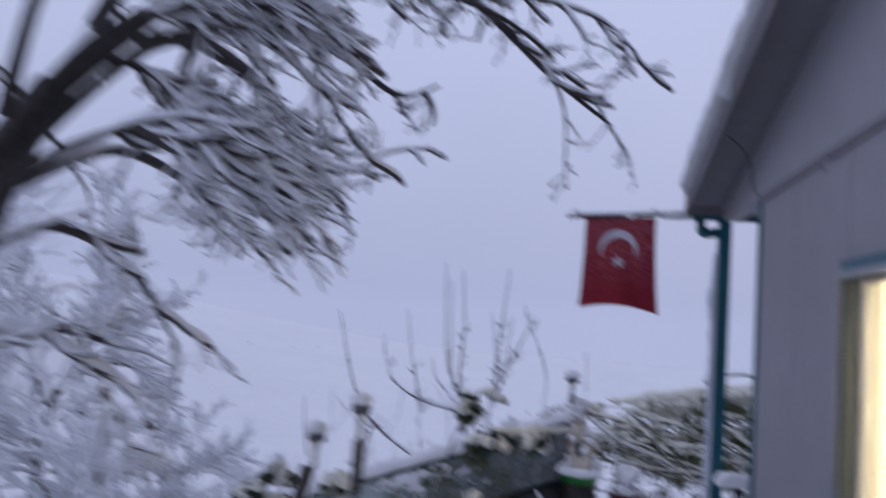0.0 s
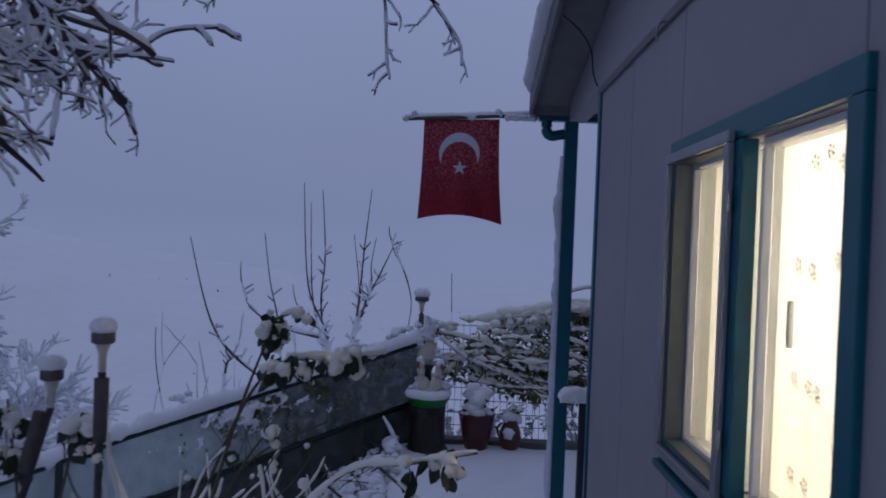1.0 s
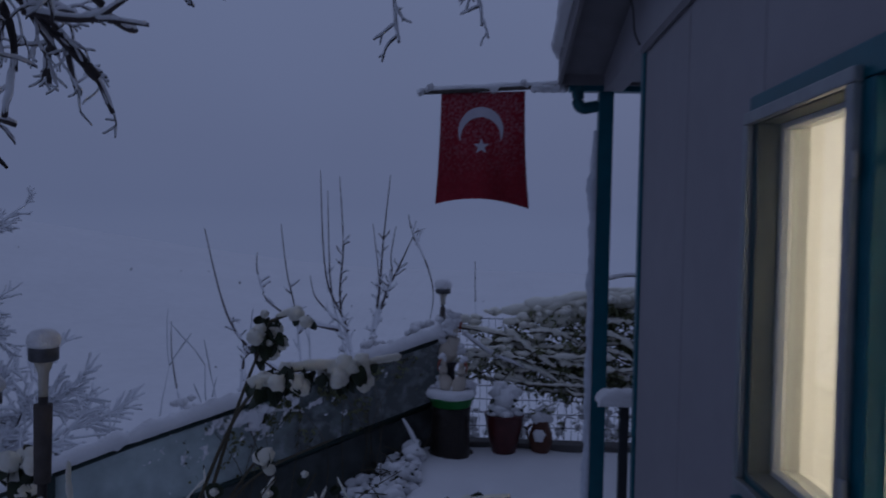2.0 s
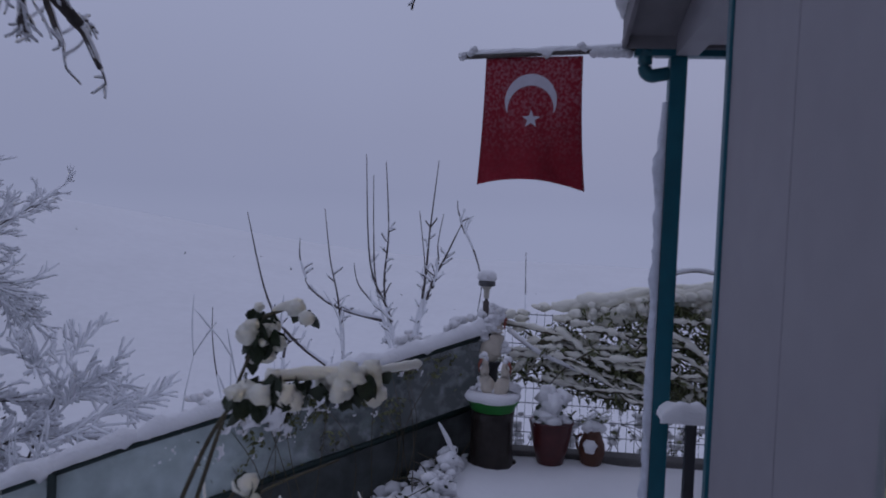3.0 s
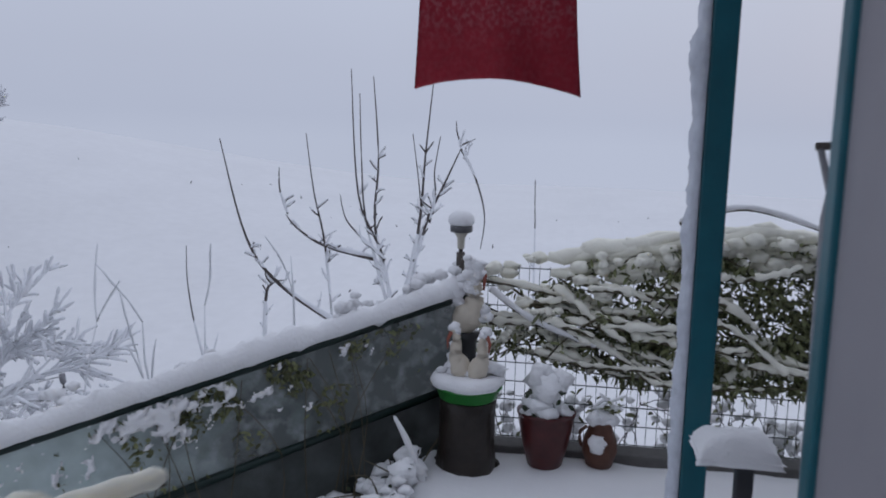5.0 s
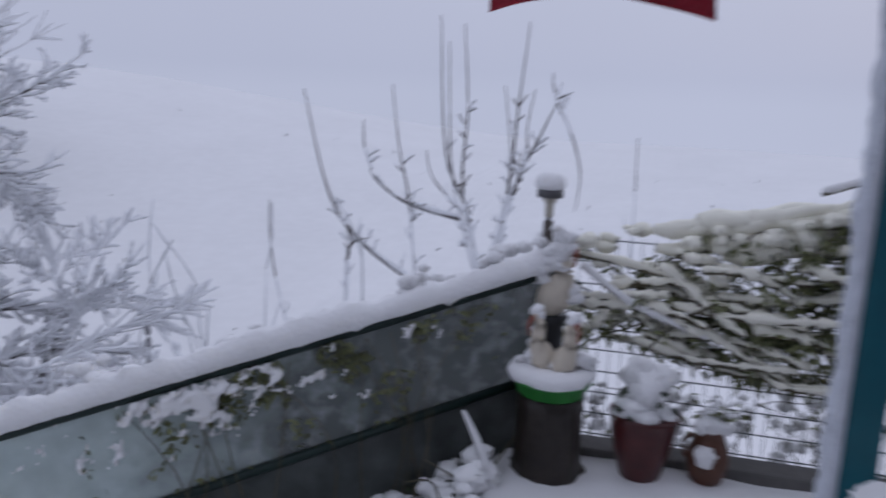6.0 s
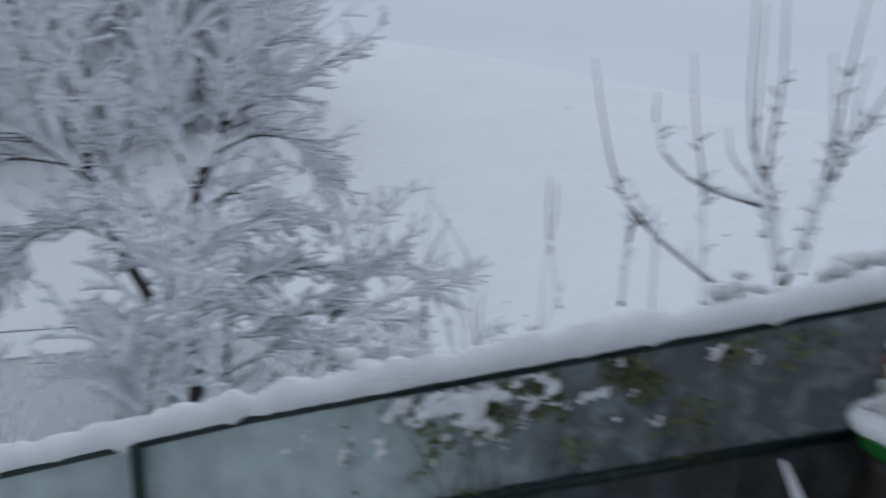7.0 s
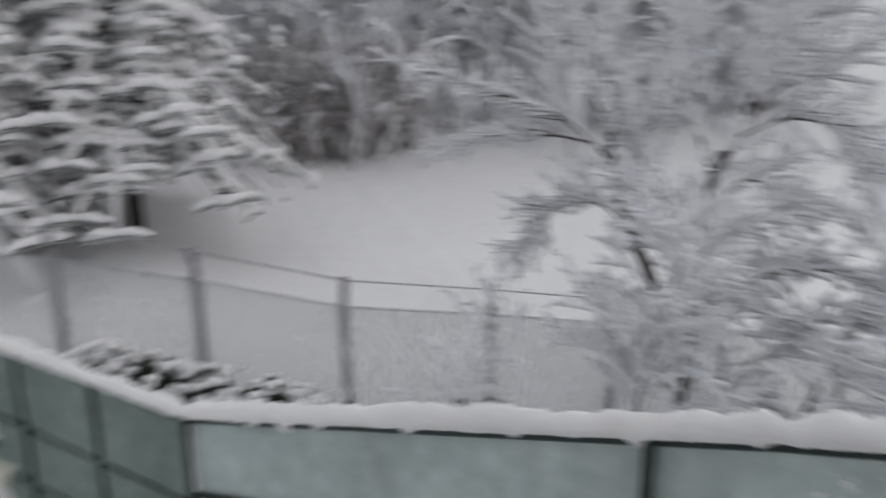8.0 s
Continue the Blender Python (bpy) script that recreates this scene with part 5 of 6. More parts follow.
rose("rose_bush", "leafy rose bush with dark leaves beside the leaning lamp", [
    [(0.6, 2.96, -0.59), (0.66, 2.94, 0.45), (0.60, 2.92, 1.13)], [(0.55, 2.96, -0.59), (0.48, 2.92, 0.40), (0.5, 2.9, 1.03)],
    [(0.62, 2.96, 0.01), (0.78, 2.92, 0.78), (0.86, 2.9, 1.10)], [(0.7, 2.96, -0.39), (0.85, 2.91, 0.41), (1, 2.9, 0.76)]],
    [(0, 0.98, 9), (0, 0.85, 9), (1, 0.98, 9), (1, 0.85, 9), (2, 0.98, 8), (2, 0.85, 6)], 44, lump=0.2, dense=1.3, snow=(0.0,))
rose("rose_bush", "low rose shoots in the snowy bed", [
    [(1.3, 4.46, -0.39), (1.36, 4.51, 0.11), (1.3, 4.56, 0.43)], [(1.2, 4.66, -0.39), (1.1, 4.76, 0.11), (1, 4.86, 0.37)],
    [(1.35, 4.96, -0.39), (1.42, 5.06, 0.06), (1.3, 5.16, 0.31)], [(0.9, 4.46, -0.49), (0.8, 4.56, 0.11), (0.72, 4.66, 0.51)]],
    [(0, 0.9, 3), (1, 0.9, 2), (2, 0.9, 3), (3, 0.8, 2)], 45, snow=(0.001,))
rng = random.Random(17)
bed = thing("bed_plants", "snowed-over low plants along the terrace edge", "plants", kind="stuff")
bl, bsn, bst = [], [], []
for _ in range(170):
    y = rng.uniform(5.0, 6.75)
    x = EDGE_X - abs(rng.gauss(0.08, 0.30))
    z = land(x, y) + rng.uniform(0.0, 0.20)
    bsn.append(((x, y, z), rng.uniform(0.018, 0.05)))
    bsn.append(((x + rng.gauss(0, 0.03), y + rng.gauss(0, 0.03), z - 0.03), rng.uniform(0.04, 0.085)))
    for _ in range(3):
        bl.append(((x + rng.uniform(-0.08, 0.05), y + rng.uniform(-0.08, 0.05), z - rng.uniform(0.0, 0.06)), (rng.uniform(-1, 1), rng.uniform(-1, 1), rng.uniform(-0.6, 0.6)), rng.uniform(0.03, 0.06), 0.02))
for _ in range(16):
    y, x = rng.uniform(5.2, 6.7), EDGE_X - abs(rng.gauss(0.1, 0.2))
    bst.append((curve_path([(x, y, land(x, y)), (x + rng.uniform(-0.15, 0.1), y + rng.uniform(-0.15, 0.15), land(x, y) + 0.15), (x + rng.uniform(-0.25, 0.2), y + rng.uniform(-0.2, 0.2), land(x, y) + rng.uniform(0.2, 0.36))], 4), 0.006, 0.003))
leaves("foliage", bl, LEAF, bed)
tubes("stem", bst, CANE, 5, bed)
clumps("snow", bsn, SNOW, bed, flat=0.6)
spike = thing("yucca_leaf", "long stiff leaf under snow leaning beside the stump", "plant")
sp = curve_path([(1.7, 6.52, -0.05), (1.61, 6.56, 0.16), (1.52, 6.6, 0.3)], 6)
tubes("blade", [(sp, 0.018, 0.006)], LEAF, 6, spike)
tubes("snow", [(sp, 0.024, 0.010)], SNOW, 8, spike, lift=0.8, rough=0.3)

# ---- trees ----
def split_paths(out, limit):
    return [(p, a, b) for p, a, b, d in out if a >= limit], [(p, a, b) for p, a, b, d in out if a < limit]


def snowy_tree(name, label, out, limit=0.02, snow=0.010, lift=0.9, group="", twig=TWIG, rough=0.5, share=1.0, seed=0, seg=6, limb=(-0.006, 0.5)):
    tree = thing(name, label, "tree", group)
    thick, thin = split_paths(out, limit)
    tubes("trunk", thick[:1], BARK, 10, tree)
    for q in thick[1:13]:
        tubes("bough", [q], BARK, 8, tree)
    if len(thick) > 13:
        stuff(tubes("limb", thick[13:], BARK, 7, tree))
    stuff(tubes("crown", thin, twig, 5, tree))
    rng = random.Random(seed)
    stuff(tubes("limb_snow", thick[1:], SNOW, 8, tree, "snow along the limbs", grow=limb[0], lift=limb[1], rough=0.4))
    stuff(tubes("crown_snow", [q for q in thin if rng.random() < share], RIME, seg, tree, "snow and rime along every twig", grow=snow, lift=lift, rough=rough))
    return tree


# near garden tree, whose limbs hang over the path
rng = random.Random(5)
near = []
near.append((curve_path([(-0.18, 1.59, -0.71), (-0.13, 1.74, 0.69), (-0.08, 1.89, 1.89), (-0.03, 2.14, 2.44)], 6), 0.12, 0.062, 5))
BIG_BOUGHS = [
    (curve_path([(-0.05, 1.99, 2.19), (0.02, 2.74, 2.84), (0.14, 3.49, 2.84), (0.26, 3.84, 2.59), (0.415, 4.15, 2.32)], 6), 0.050, 0.020),
    (curve_path([(-0.03, 2.09, 2.39), (0.47, 2.54, 3.09), (1.07, 3.24, 3.31), (1.59, 3.99, 3.07), (1.92, 4.29, 2.89)], 6), 0.045, 0.008),
    (curve_path([(0.14, 3.49, 2.82), (0.31, 3.66, 2.47), (0.33, 3.7, 2.25)], 6), 0.022, 0.010),
    (curve_path([(0.27, 3.84, 2.51), (0.52, 3.87, 2.49), (0.71, 3.9, 2.61), (0.92, 3.95, 2.65)], 6), 0.014, 0.006),
    (curve_path([(0.42, 3.86, 2.49), (0.59, 3.88, 2.49), (0.745, 3.9, 2.475)], 6), 0.009, 0.005),
    (curve_path([(-0.08, 2.04, 2.09), (-0.28, 2.94, 2.39), (-0.23, 3.64, 2.31), (-0.05, 4.04, 2.04), (0.078, 4.06, 1.92)], 6), 0.035, 0.007),
    (curve_path([(-0.13, 1.94, 1.99), (-0.83, 2.64, 2.69), (-1.23, 3.44, 2.79), (-1.33, 4.24, 2.39)], 6), 0.045, 0.010),
    (curve_path([(-0.03, 2.14, 2.39), (0.07, 2.64, 3.29), (0.47, 3.24, 3.69), (0.87, 3.94, 3.49)], 6), 0.04, 0.008)]
BIG_BOUGHS += [
    (curve_path([(0.1, 2.5, 2.75), (0.55, 2.9, 2.95), (0.85, 3.4, 2.80), (1.0, 3.75, 2.95)], 6), 0.028, 0.007),
    (curve_path([(0.05, 2.9, 2.85), (-0.3, 3.4, 2.75), (-0.5, 3.9, 2.45), (-0.45, 4.3, 2.2)], 6), 0.026, 0.007),
    (curve_path([(0.5, 2.6, 3.1), (0.9, 2.7, 3.1), (1.35, 3.0, 3.05), (1.6, 3.4, 3.0)], 6), 0.022, 0.006),
    (curve_path([(-0.1, 1.85, 1.8), (0.1, 2.0, 1.95), (0.30, 2.15, 1.85), (0.42, 2.3, 1.60)], 6), 0.022, 0.006),
    (curve_path([(-0.1, 1.80, 1.5), (0.05, 1.95, 1.62), (0.20, 2.1, 1.55), (0.30, 2.2, 1.35)], 6), 0.018, 0.005),
    (curve_path([(0.1, 2.4, 2.7), (0.5, 2.45, 2.75), (0.75, 2.6, 2.6), (0.85, 2.7, 2.45)], 6), 0.020, 0.006),
    (curve_path([(1.1, 3.2, 3.3), (1.4, 3.5, 3.35), (1.8, 3.7, 3.3), (2.0, 3.9, 3.2)], 6), 0.016, 0.006)]
BIG_BOUGHS += [
    (curve_path([(-0.05, 1.9, 2.15), (0.2, 2.0, 2.55), (0.5, 2.1, 2.75), (0.85, 2.25, 2.75)], 7), 0.026, 0.007),
    (curve_path([(-0.05, 1.95, 2.3), (0.15, 1.85, 2.75), (0.45, 1.9, 3.0), (0.8, 2.1, 3.05)], 7), 0.026, 0.007),
    (curve_path([(-0.08, 1.9, 2.0), (0.2, 1.95, 2.2), (0.5, 2.05, 2.3), (0.75, 2.2, 2.15)], 7), 0.020, 0.006),
    (curve_path([(0.0, 2.0, 2.3), (0.0, 2.3, 2.6), (0.25, 2.6, 2.55), (0.5, 2.8, 2.35)], 7), 0.020, 0.006)]
for pts, a, b in BIG_BOUGHS:
    near.append((pts, a, b, 4))
for i, (pts, a, b) in enumerate(BIG_BOUGHS):
    lo = 10 if len(pts) > 20 else 2
    for k in [q for q in range(lo, len(pts)) for _ in range((2 if i in (0, 9) else 3 if i in (5, 6) or i > 14 else 2) if len(pts) > 20 else (1 if q % 3 == 0 else 0))]:
        if i in (3, 4) and rng.random() < 0.3:
            continue
        d = (pts[min(k + 1, len(pts) - 1)] - pts[k - 1]).normalized() + Vector((rng.uniform(-1, 1), rng.uniform(-0.7, 0.9), rng.uniform(-1.0, 0.25))) * 0.8
        ln = rng.uniform(0.20, 0.38) if i not in (3, 4) else rng.uniform(0.08, 0.15)
        grow(pts[k], d, ln, 0.0125, 2 if i not in (3, 4) else 1, rng, near, spread=0.85, droop=0.03, kids=(2, 3), shrink=0.57, wiggle=0.30, tip=0.9)
near = [q for q in near if q[3] > 2 or not ((max(p.x for p in q[0]) > 1.05 and min(p.z for p in q[0]) < 2.95) or (min(p.z for p in q[0]) < 2.0 and max(p.y for p in q[0]) > 3.2) or (max(p.x for p in q[0]) > 0.44 and min(p.z for p in q[0]) < 2.46 and max(p.y for p in q[0]) > 3.0))]
held, joined = set(), []
for q in near:
    if q[3] > 2 or tuple(round(c, 4) for c in q[0][0]) in held:
        joined.append(q)
        held.update(tuple(round(c, 4) for c in p) for p in q[0])
near = joined
for x0, y0, z0, x1, y1, z1 in ((1.60, 4.03, 3.06, 1.69, 4.276, 2.51), (1.84, 4.19, 2.97, 2.047, 4.368, 2.61)):
    hang = curve_path([(x0, y0, z0), (x0 + 0.06, (y0 + y1) / 2, (z0 + z1) / 2 + 0.1), (x1 - 0.02, y1, z1 + 0.12), (x1, y1, z1)], 5)
    near.append((hang, 0.009, 0.006, 1))
    for k in (5, 7, 9, 11, 13):
        grow(hang[k], (rng.uniform(-1, 1), rng.uniform(-0.4, 0.4), -0.8), rng.uniform(0.06, 0.16), 0.006, 1, rng, near, kids=(1, 2), spread=0.7, wiggle=0.25, tip=0.7)
snowy_tree("garden_tree", "old fruit tree with snow-lined drooping branches over the path", near, limit=0.0195, snow=0.0024, lift=0.95, rough=0.5, seg=7)

# white-laden trees below the fence
def laden_tree(base, height, seed, label, reach=0.34, lean=(0.0, 0.12), kids=(4, 6), r=0.085, depth=4, first=4, rise=0.75, twice=True, snow=0.014):
    rng = random.Random(seed)
    out = []
    b = Vector(base)
    trunk = curve_path([b, b + Vector((0, lean[1] * 0.6, height * 0.3)), b + Vector((lean[0], lean[1] * 1.5, height * 0.62)), b + Vector((lean[0] * 2, lean[1] * 3, height))], 6)
    out.append((trunk, r, r * 0.25, 5))
    for k in range(first, len(trunk)):
        for _ in range(2 if twice else 1):
            a = rng.uniform(0, 2 * math.pi)
            f = k / len(trunk)
            grow(trunk[k], (math.cos(a), math.sin(a), rise + 0.4 * f), height * reach * (1.15 - 0.55 * f) * rng.uniform(0.75, 1.2), r * 0.34 * (1.1 - 0.6 * f), depth - 1, rng, out, spread=0.62, droop=0.015, kids=kids, shrink=0.52, wiggle=0.10)
    return snowy_tree("snowy_tree", label, out, limit=0.018, snow=snow * 1.15, lift=0.85, group="snow-laden trees", share=0.97, seed=seed)


def limbed_tree(label, base, trunk, limbs, seed, r, snow, reach=0.52, twig=0.0105):
    """A tree from its trunk and main limbs, (across, up) in metres from its foot, with fine twigs along each limb."""
    rng = random.Random(seed)
    b, right, away = Vector(base), Vector((0.60, 0.80, 0)), Vector((-0.80, 0.60, 0))
    out = []

    def bent(pts, depth):
        return curve_path([b + right * u + Vector((0, 0, w)) + away * (depth * i) for i, (u, w) in enumerate(pts)], 7)

    out.append((bent(trunk, 0.0), r, r * 0.55, 5))
    for pts, r0, depth in limbs:
        p = bent(pts, 0.0)
        p = [q + away * (depth * (i / len(p)) ** 1.2) for i, q in enumerate(p)]
        out.append((p, r0, max(0.006, r0 * 0.22), 4))
        n = len(p)
        for i in range(n // 4, n):
            for _ in range(2):
                d = (p[min(i + 1, n - 1)] - p[i - 1]).normalized() + Vector((rng.uniform(-1, 1), rng.uniform(-1, 1), rng.uniform(-0.55, 0.75))) * 0.75
                f = i / n
                grow(p[i], d, reach * (1.15 - 0.55 * f) * rng.uniform(0.6, 1.2), twig * (1.2 - 0.5 * f), 2, rng, out, spread=0.6, droop=0.01, kids=(3, 5), shrink=0.52, wiggle=0.12, tip=0.5)
    return snowy_tree("snowy_tree", label, out, limit=0.0165, snow=snow, lift=0.9, group="snow-laden trees", share=0.92, seed=seed, limb=(0.002, 0.75))


limbed_tree("tall forked tree whose every branch carries snow", (-4.98, 8.95, -2.55), [(0, -0.1), (0.06, 0.74), (0.09, 1.5), (0.07, 2.3), (0.22, 2.95)],
            [([(0.22, 2.9), (0.55, 3.5), (1.15, 3.8), (1.9, 4.25)], 0.048, 0.3), ([(0.22, 2.9), (0.42, 3.5), (0.55, 4.4), (0.5, 5.6)], 0.045, -0.4),
             ([(0.15, 2.7), (-0.12, 3.4), (-0.35, 4.3), (-0.4, 5.5)], 0.045, 0.5), ([(0.32, 3.1), (0.75, 3.3), (1.15, 3.25), (1.4, 2.95)], 0.026, -0.4),
             ([(0.45, 3.4), (0.8, 4.1), (1.0, 4.8), (1.1, 5.6)], 0.032, 0.7), ([(0.08, 2.0), (-0.35, 2.5), (-0.75, 3.3), (-0.85, 4.2)], 0.032, -0.7),
             ([(0.15, 2.5), (0.5, 2.65), (0.8, 2.5), (1.0, 2.25)], 0.018, 0.6)], 61, 0.085, 0.0085)
limbed_tree("tall snow-laden tree with a leaning dark trunk", (-5.9, 9.05, -2.6), [(0.25, -0.1), (0.15, 1.0), (-0.2, 1.85), (-0.45, 2.5), (-0.52, 3.1)],
            [([(-0.52, 3.0), (-0.62, 3.8), (-0.7, 4.7), (-0.7, 5.8)], 0.05, 0.2), ([(-0.45, 2.7), (-1.0, 3.2), (-1.7, 3.5), (-2.5, 3.75)], 0.036, -0.5),
             ([(-0.5, 3.0), (-0.95, 3.9), (-1.4, 4.6), (-1.7, 5.5)], 0.036, 0.5), ([(-0.2, 1.9), (-0.6, 2.25), (-1.05, 2.2), (-1.35, 1.8)], 0.026, -0.5),
             ([(-0.4, 2.5), (-0.1, 3.2), (0.2, 4.0), (0.25, 5.0)], 0.032, -0.4), ([(-0.5, 2.9), (-1.2, 3.0), (-2.0, 2.95), (-2.6, 2.75)], 0.028, 0.4),
             ([(0.0, 1.5), (0.35, 1.9), (0.65, 2.3), (0.8, 2.9)], 0.024, 0.5)], 62, 0.08, 0.0085)
limbed_tree("young shrubby tree bowed under thick snow by the fence", (-4.35, 8.45, -2.45), [(0.05, -0.1), (0.04, 0.7), (0.05, 1.3), (0.0, 1.75)],
            [([(0.0, 1.7), (0.3, 2.1), (0.7, 2.45)], 0.020, 0.2), ([(0.1, 1.45), (0.8, 1.85), (1.6, 1.8), (2.7, 1.62)], 0.026, 0.5),
             ([(0.06, 1.1), (0.7, 1.3), (1.4, 1.5), (2.1, 1.35)], 0.022, -0.2), ([(0.0, 1.7), (-0.3, 2.2), (-0.5, 2.6)], 0.020, -0.2),
             ([(0.05, 0.95), (-0.4, 1.3), (-0.8, 1.4)], 0.018, 0.3), ([(0.05, 0.7), (0.9, 1.0), (1.6, 0.9), (2.1, 0.6)], 0.020, 0.4), ([(0.04, 0.5), (0.5, 0.7), (0.9, 0.5)], 0.016, -0.3)], 63, 0.045, 0.0135, reach=0.42, twig=0.010)
laden_tree((-3.55, 9.1, -2.5), 2.1, 66, "spreading snowy shrub with long low branches", reach=0.66, lean=(0.15, 0.25), kids=(6, 8), r=0.030, rise=0.35, first=6, twice=False, depth=3, snow=0.012)
laden_tree((-1.9, 8.7, -2.2), 1.35, 64, "low snow-covered shrub below the fence", reach=0.42, lean=(0.2, 0.2), kids=(3, 5), r=0.020, depth=3, twice=False)
laden_tree((-4.4, 6.2, -2.3), 1.7, 65, "low snowy sapling by the field fence", reach=0.36, lean=(0.1, 0.1), kids=(2, 3), r=0.016, depth=3, twice=False, snow=0.010)
laden_tree((-3.8, 7.5, -2.4), 2.1, 67, "low snow-covered shrub at the foot of the trees", reach=0.40, lean=(0.1, 0.1), kids=(4, 5), r=0.020, depth=3, snow=0.016)

# bare saplings in the field
def stem_at(px, pz):
    return Vector((px, 13.0, pz))


sap = []
rng = random.Random(9)
STEMS = [((0.18, -0.9), (0.0, 0.15), (-0.33, 0.95), (-0.47, 2.60), 0.020), ((0.18, -0.6), (-0.10, 0.5), (-0.08, 1.44), (-0.15, 2.5), 0.018),
         ((0.25, -0.7), (0.48, 0.52), (0.55, 1.53), (0.64, 2.54), 0.018), ((0.2, -0.8), (0.56, 0.56), (0.81, 1.12), (1.02, 1.6), 0.022),
         ((1.02, 1.6), (1.22, 1.2), (1.35, 0.74), (1.31, 0.3), 0.0112), ((1.02, 1.6), (0.99, 1.72), (0.95, 1.82), (0.94, 1.95), 0.011)]
STEMS += [((-0.12, 0.09), (-0.78, 0.25), (-1.21, 0.48), (-1.33, 0.66), 0.019), ((-1.33, 0.66), (-1.42, 0.96), (-1.45, 1.14), (-1.43, 1.29), 0.010),
          ((-0.66, -1.2), (-0.78, 0.24), (-0.96, 0.98), (-1.08, 1.75), 0.013), ((-0.46, -0.9), (-1.41, -0.33), (-1.90, 0.32), (-2.30, 1.65), 0.024),
          ((-1.67, -1.4), (-1.63, -0.5), (-1.53, -0.3), (-1.37, -0.25), 0.020), ((-2.5, -1.6), (-2.68, -0.88), (-2.79, -0.33), (-2.82, 0.15), 0.010),
          ((0.40, -0.6), (0.47, 0.38), (0.5, 0.89), (0.39, 1.78), 0.012), ((2.03, -0.4), (2.01, 0.6), (2.0, 0.9), (1.99, 1.23), 0.006)]
STEMS += [((0.05, 0.1), (-0.35, 0.45), (-0.52, 0.66), (-0.58, 0.95), 0.011), ((0.1, -0.6), (-0.22, 0.6), (-0.30, 1.4), (-0.33, 2.28), 0.0113),
          ((0.62, 0.62), (0.70, 1.0), (0.68, 1.3), (0.74, 1.75), 0.011)]
for s in STEMS:
    p = curve_path([stem_at(*q) + Vector((0, rng.uniform(-0.06, 0.06), 0)) for q in s[:4]], 6)
    sap.append((p, s[4] * 1.5, max(0.005, s[4] * 0.25), 2))
    for k in range(2, int(len(p) * (0.72 if s[4] > 0.0115 else 0.25))):
        for _ in range(rng.choice((0, 1, 1, 2))):
            grow(p[k], (rng.choice((-1, 1)) * rng.uniform(0.4, 1), rng.uniform(-0.5, 0.5), rng.uniform(0.4, 1.4)), rng.uniform(0.07, 0.24), 0.012, 0 if rng.random() < 0.6 else 1, rng, sap, kids=(1, 2), wiggle=0.2, tip=0.8)
saplings = thing("fruit_sapling", "bare young fruit tree with upright shoots lined with snow", "tree")
for p, a, b, d in sap:
    if d == 2:
        tubes("shoot", [(p, a, b)], TWIG, 7, saplings)
stuff(tubes("twig", [(p, a, b) for p, a, b, d in sap if d < 2], TWIG, 5, saplings))
stuff(tubes("snow", [(p, a, b) for p, a, b, d in sap if d < 2 and rng.random() < 0.85] + [(p[:len(p) * 2 // 5], a, a * 0.7 + b * 0.3) for p, a, b, d in sap if d == 2], RIME, 6, saplings, "thin snow on the twigs", grow=0.006, lift=1.0, rough=0.5))

# snowed scrub just behind the railing
rng = random.Random(77)
scrub = thing("scrub", "snowed-over brambles behind the railing", "scrub", kind="stuff")
sc, ss = [], []
for _ in range(26):
    s = rng.uniform(-0.3, 5.6)
    base = along(s, 0, rng.uniform(-1, 1) * 0.0)
    n = Vector((FD.y, -FD.x, 0)).normalized()
    n = n if n.y > 0 else -n
    b = base + n * rng.uniform(0.7, 1.5)
    b.z = land(b.x, b.y)
    h = max(0.3, base.z - b.z + rng.uniform(-0.12, 0.16))
    grow(b, (n.x * 0.1 + rng.uniform(-0.12, 0.12), n.y * 0.1 + rng.uniform(-0.1, 0.12), 1), h, 0.006, 1, rng, sc, kids=(2, 3), spread=0.6, shrink=0.3, wiggle=0.10)
heaps = []
for s0, s1, h, n in ((-0.15, 0.6, 0.08, 34), (1.75, 2.0, 0.09, 12), (1.1, 1.4, 0.04, 6)):
    for _ in range(n):
        q = along(rng.uniform(s0, s1), rng.uniform(-0.05, h) + 0.05, 0.0)
        heaps.append((q + Vector((-0.55, 0.83, 0)) * rng.uniform(0.02, 0.16), rng.uniform(0.025, 0.052)))
clumps("heaps", heaps, SNOW, scrub, flat=0.75)
tubes("stems", [(p, a, b) for p, a, b, d in sc], TWIG, 4, scrub)
tubes("snow", [(p, a, b) for p, a, b, d in sc], RIME, 5, scrub, grow=0.004, lift=0.7, rough=0.6)
field_bits = thing("field_stubble", "dry stalks poking through the snowy field", "stubble", kind="stuff")
fb = []
for _ in range(80):
    a, r = rng.uniform(1.35, 3.2), rng.uniform(9, 34)
    x, y = 2 + r * math.cos(a), 4 + r * math.sin(a)
    z = land(x, y)
    fb.append(([Vector((x, y, z - 0.05)), Vector((x + rng.uniform(-0.1, 0.1), y, z + rng.uniform(0.02, 0.08)))], rng.uniform(0.01, 0.04), 0.01))
tubes("stalks", fb, TWIG, 5, field_bits)

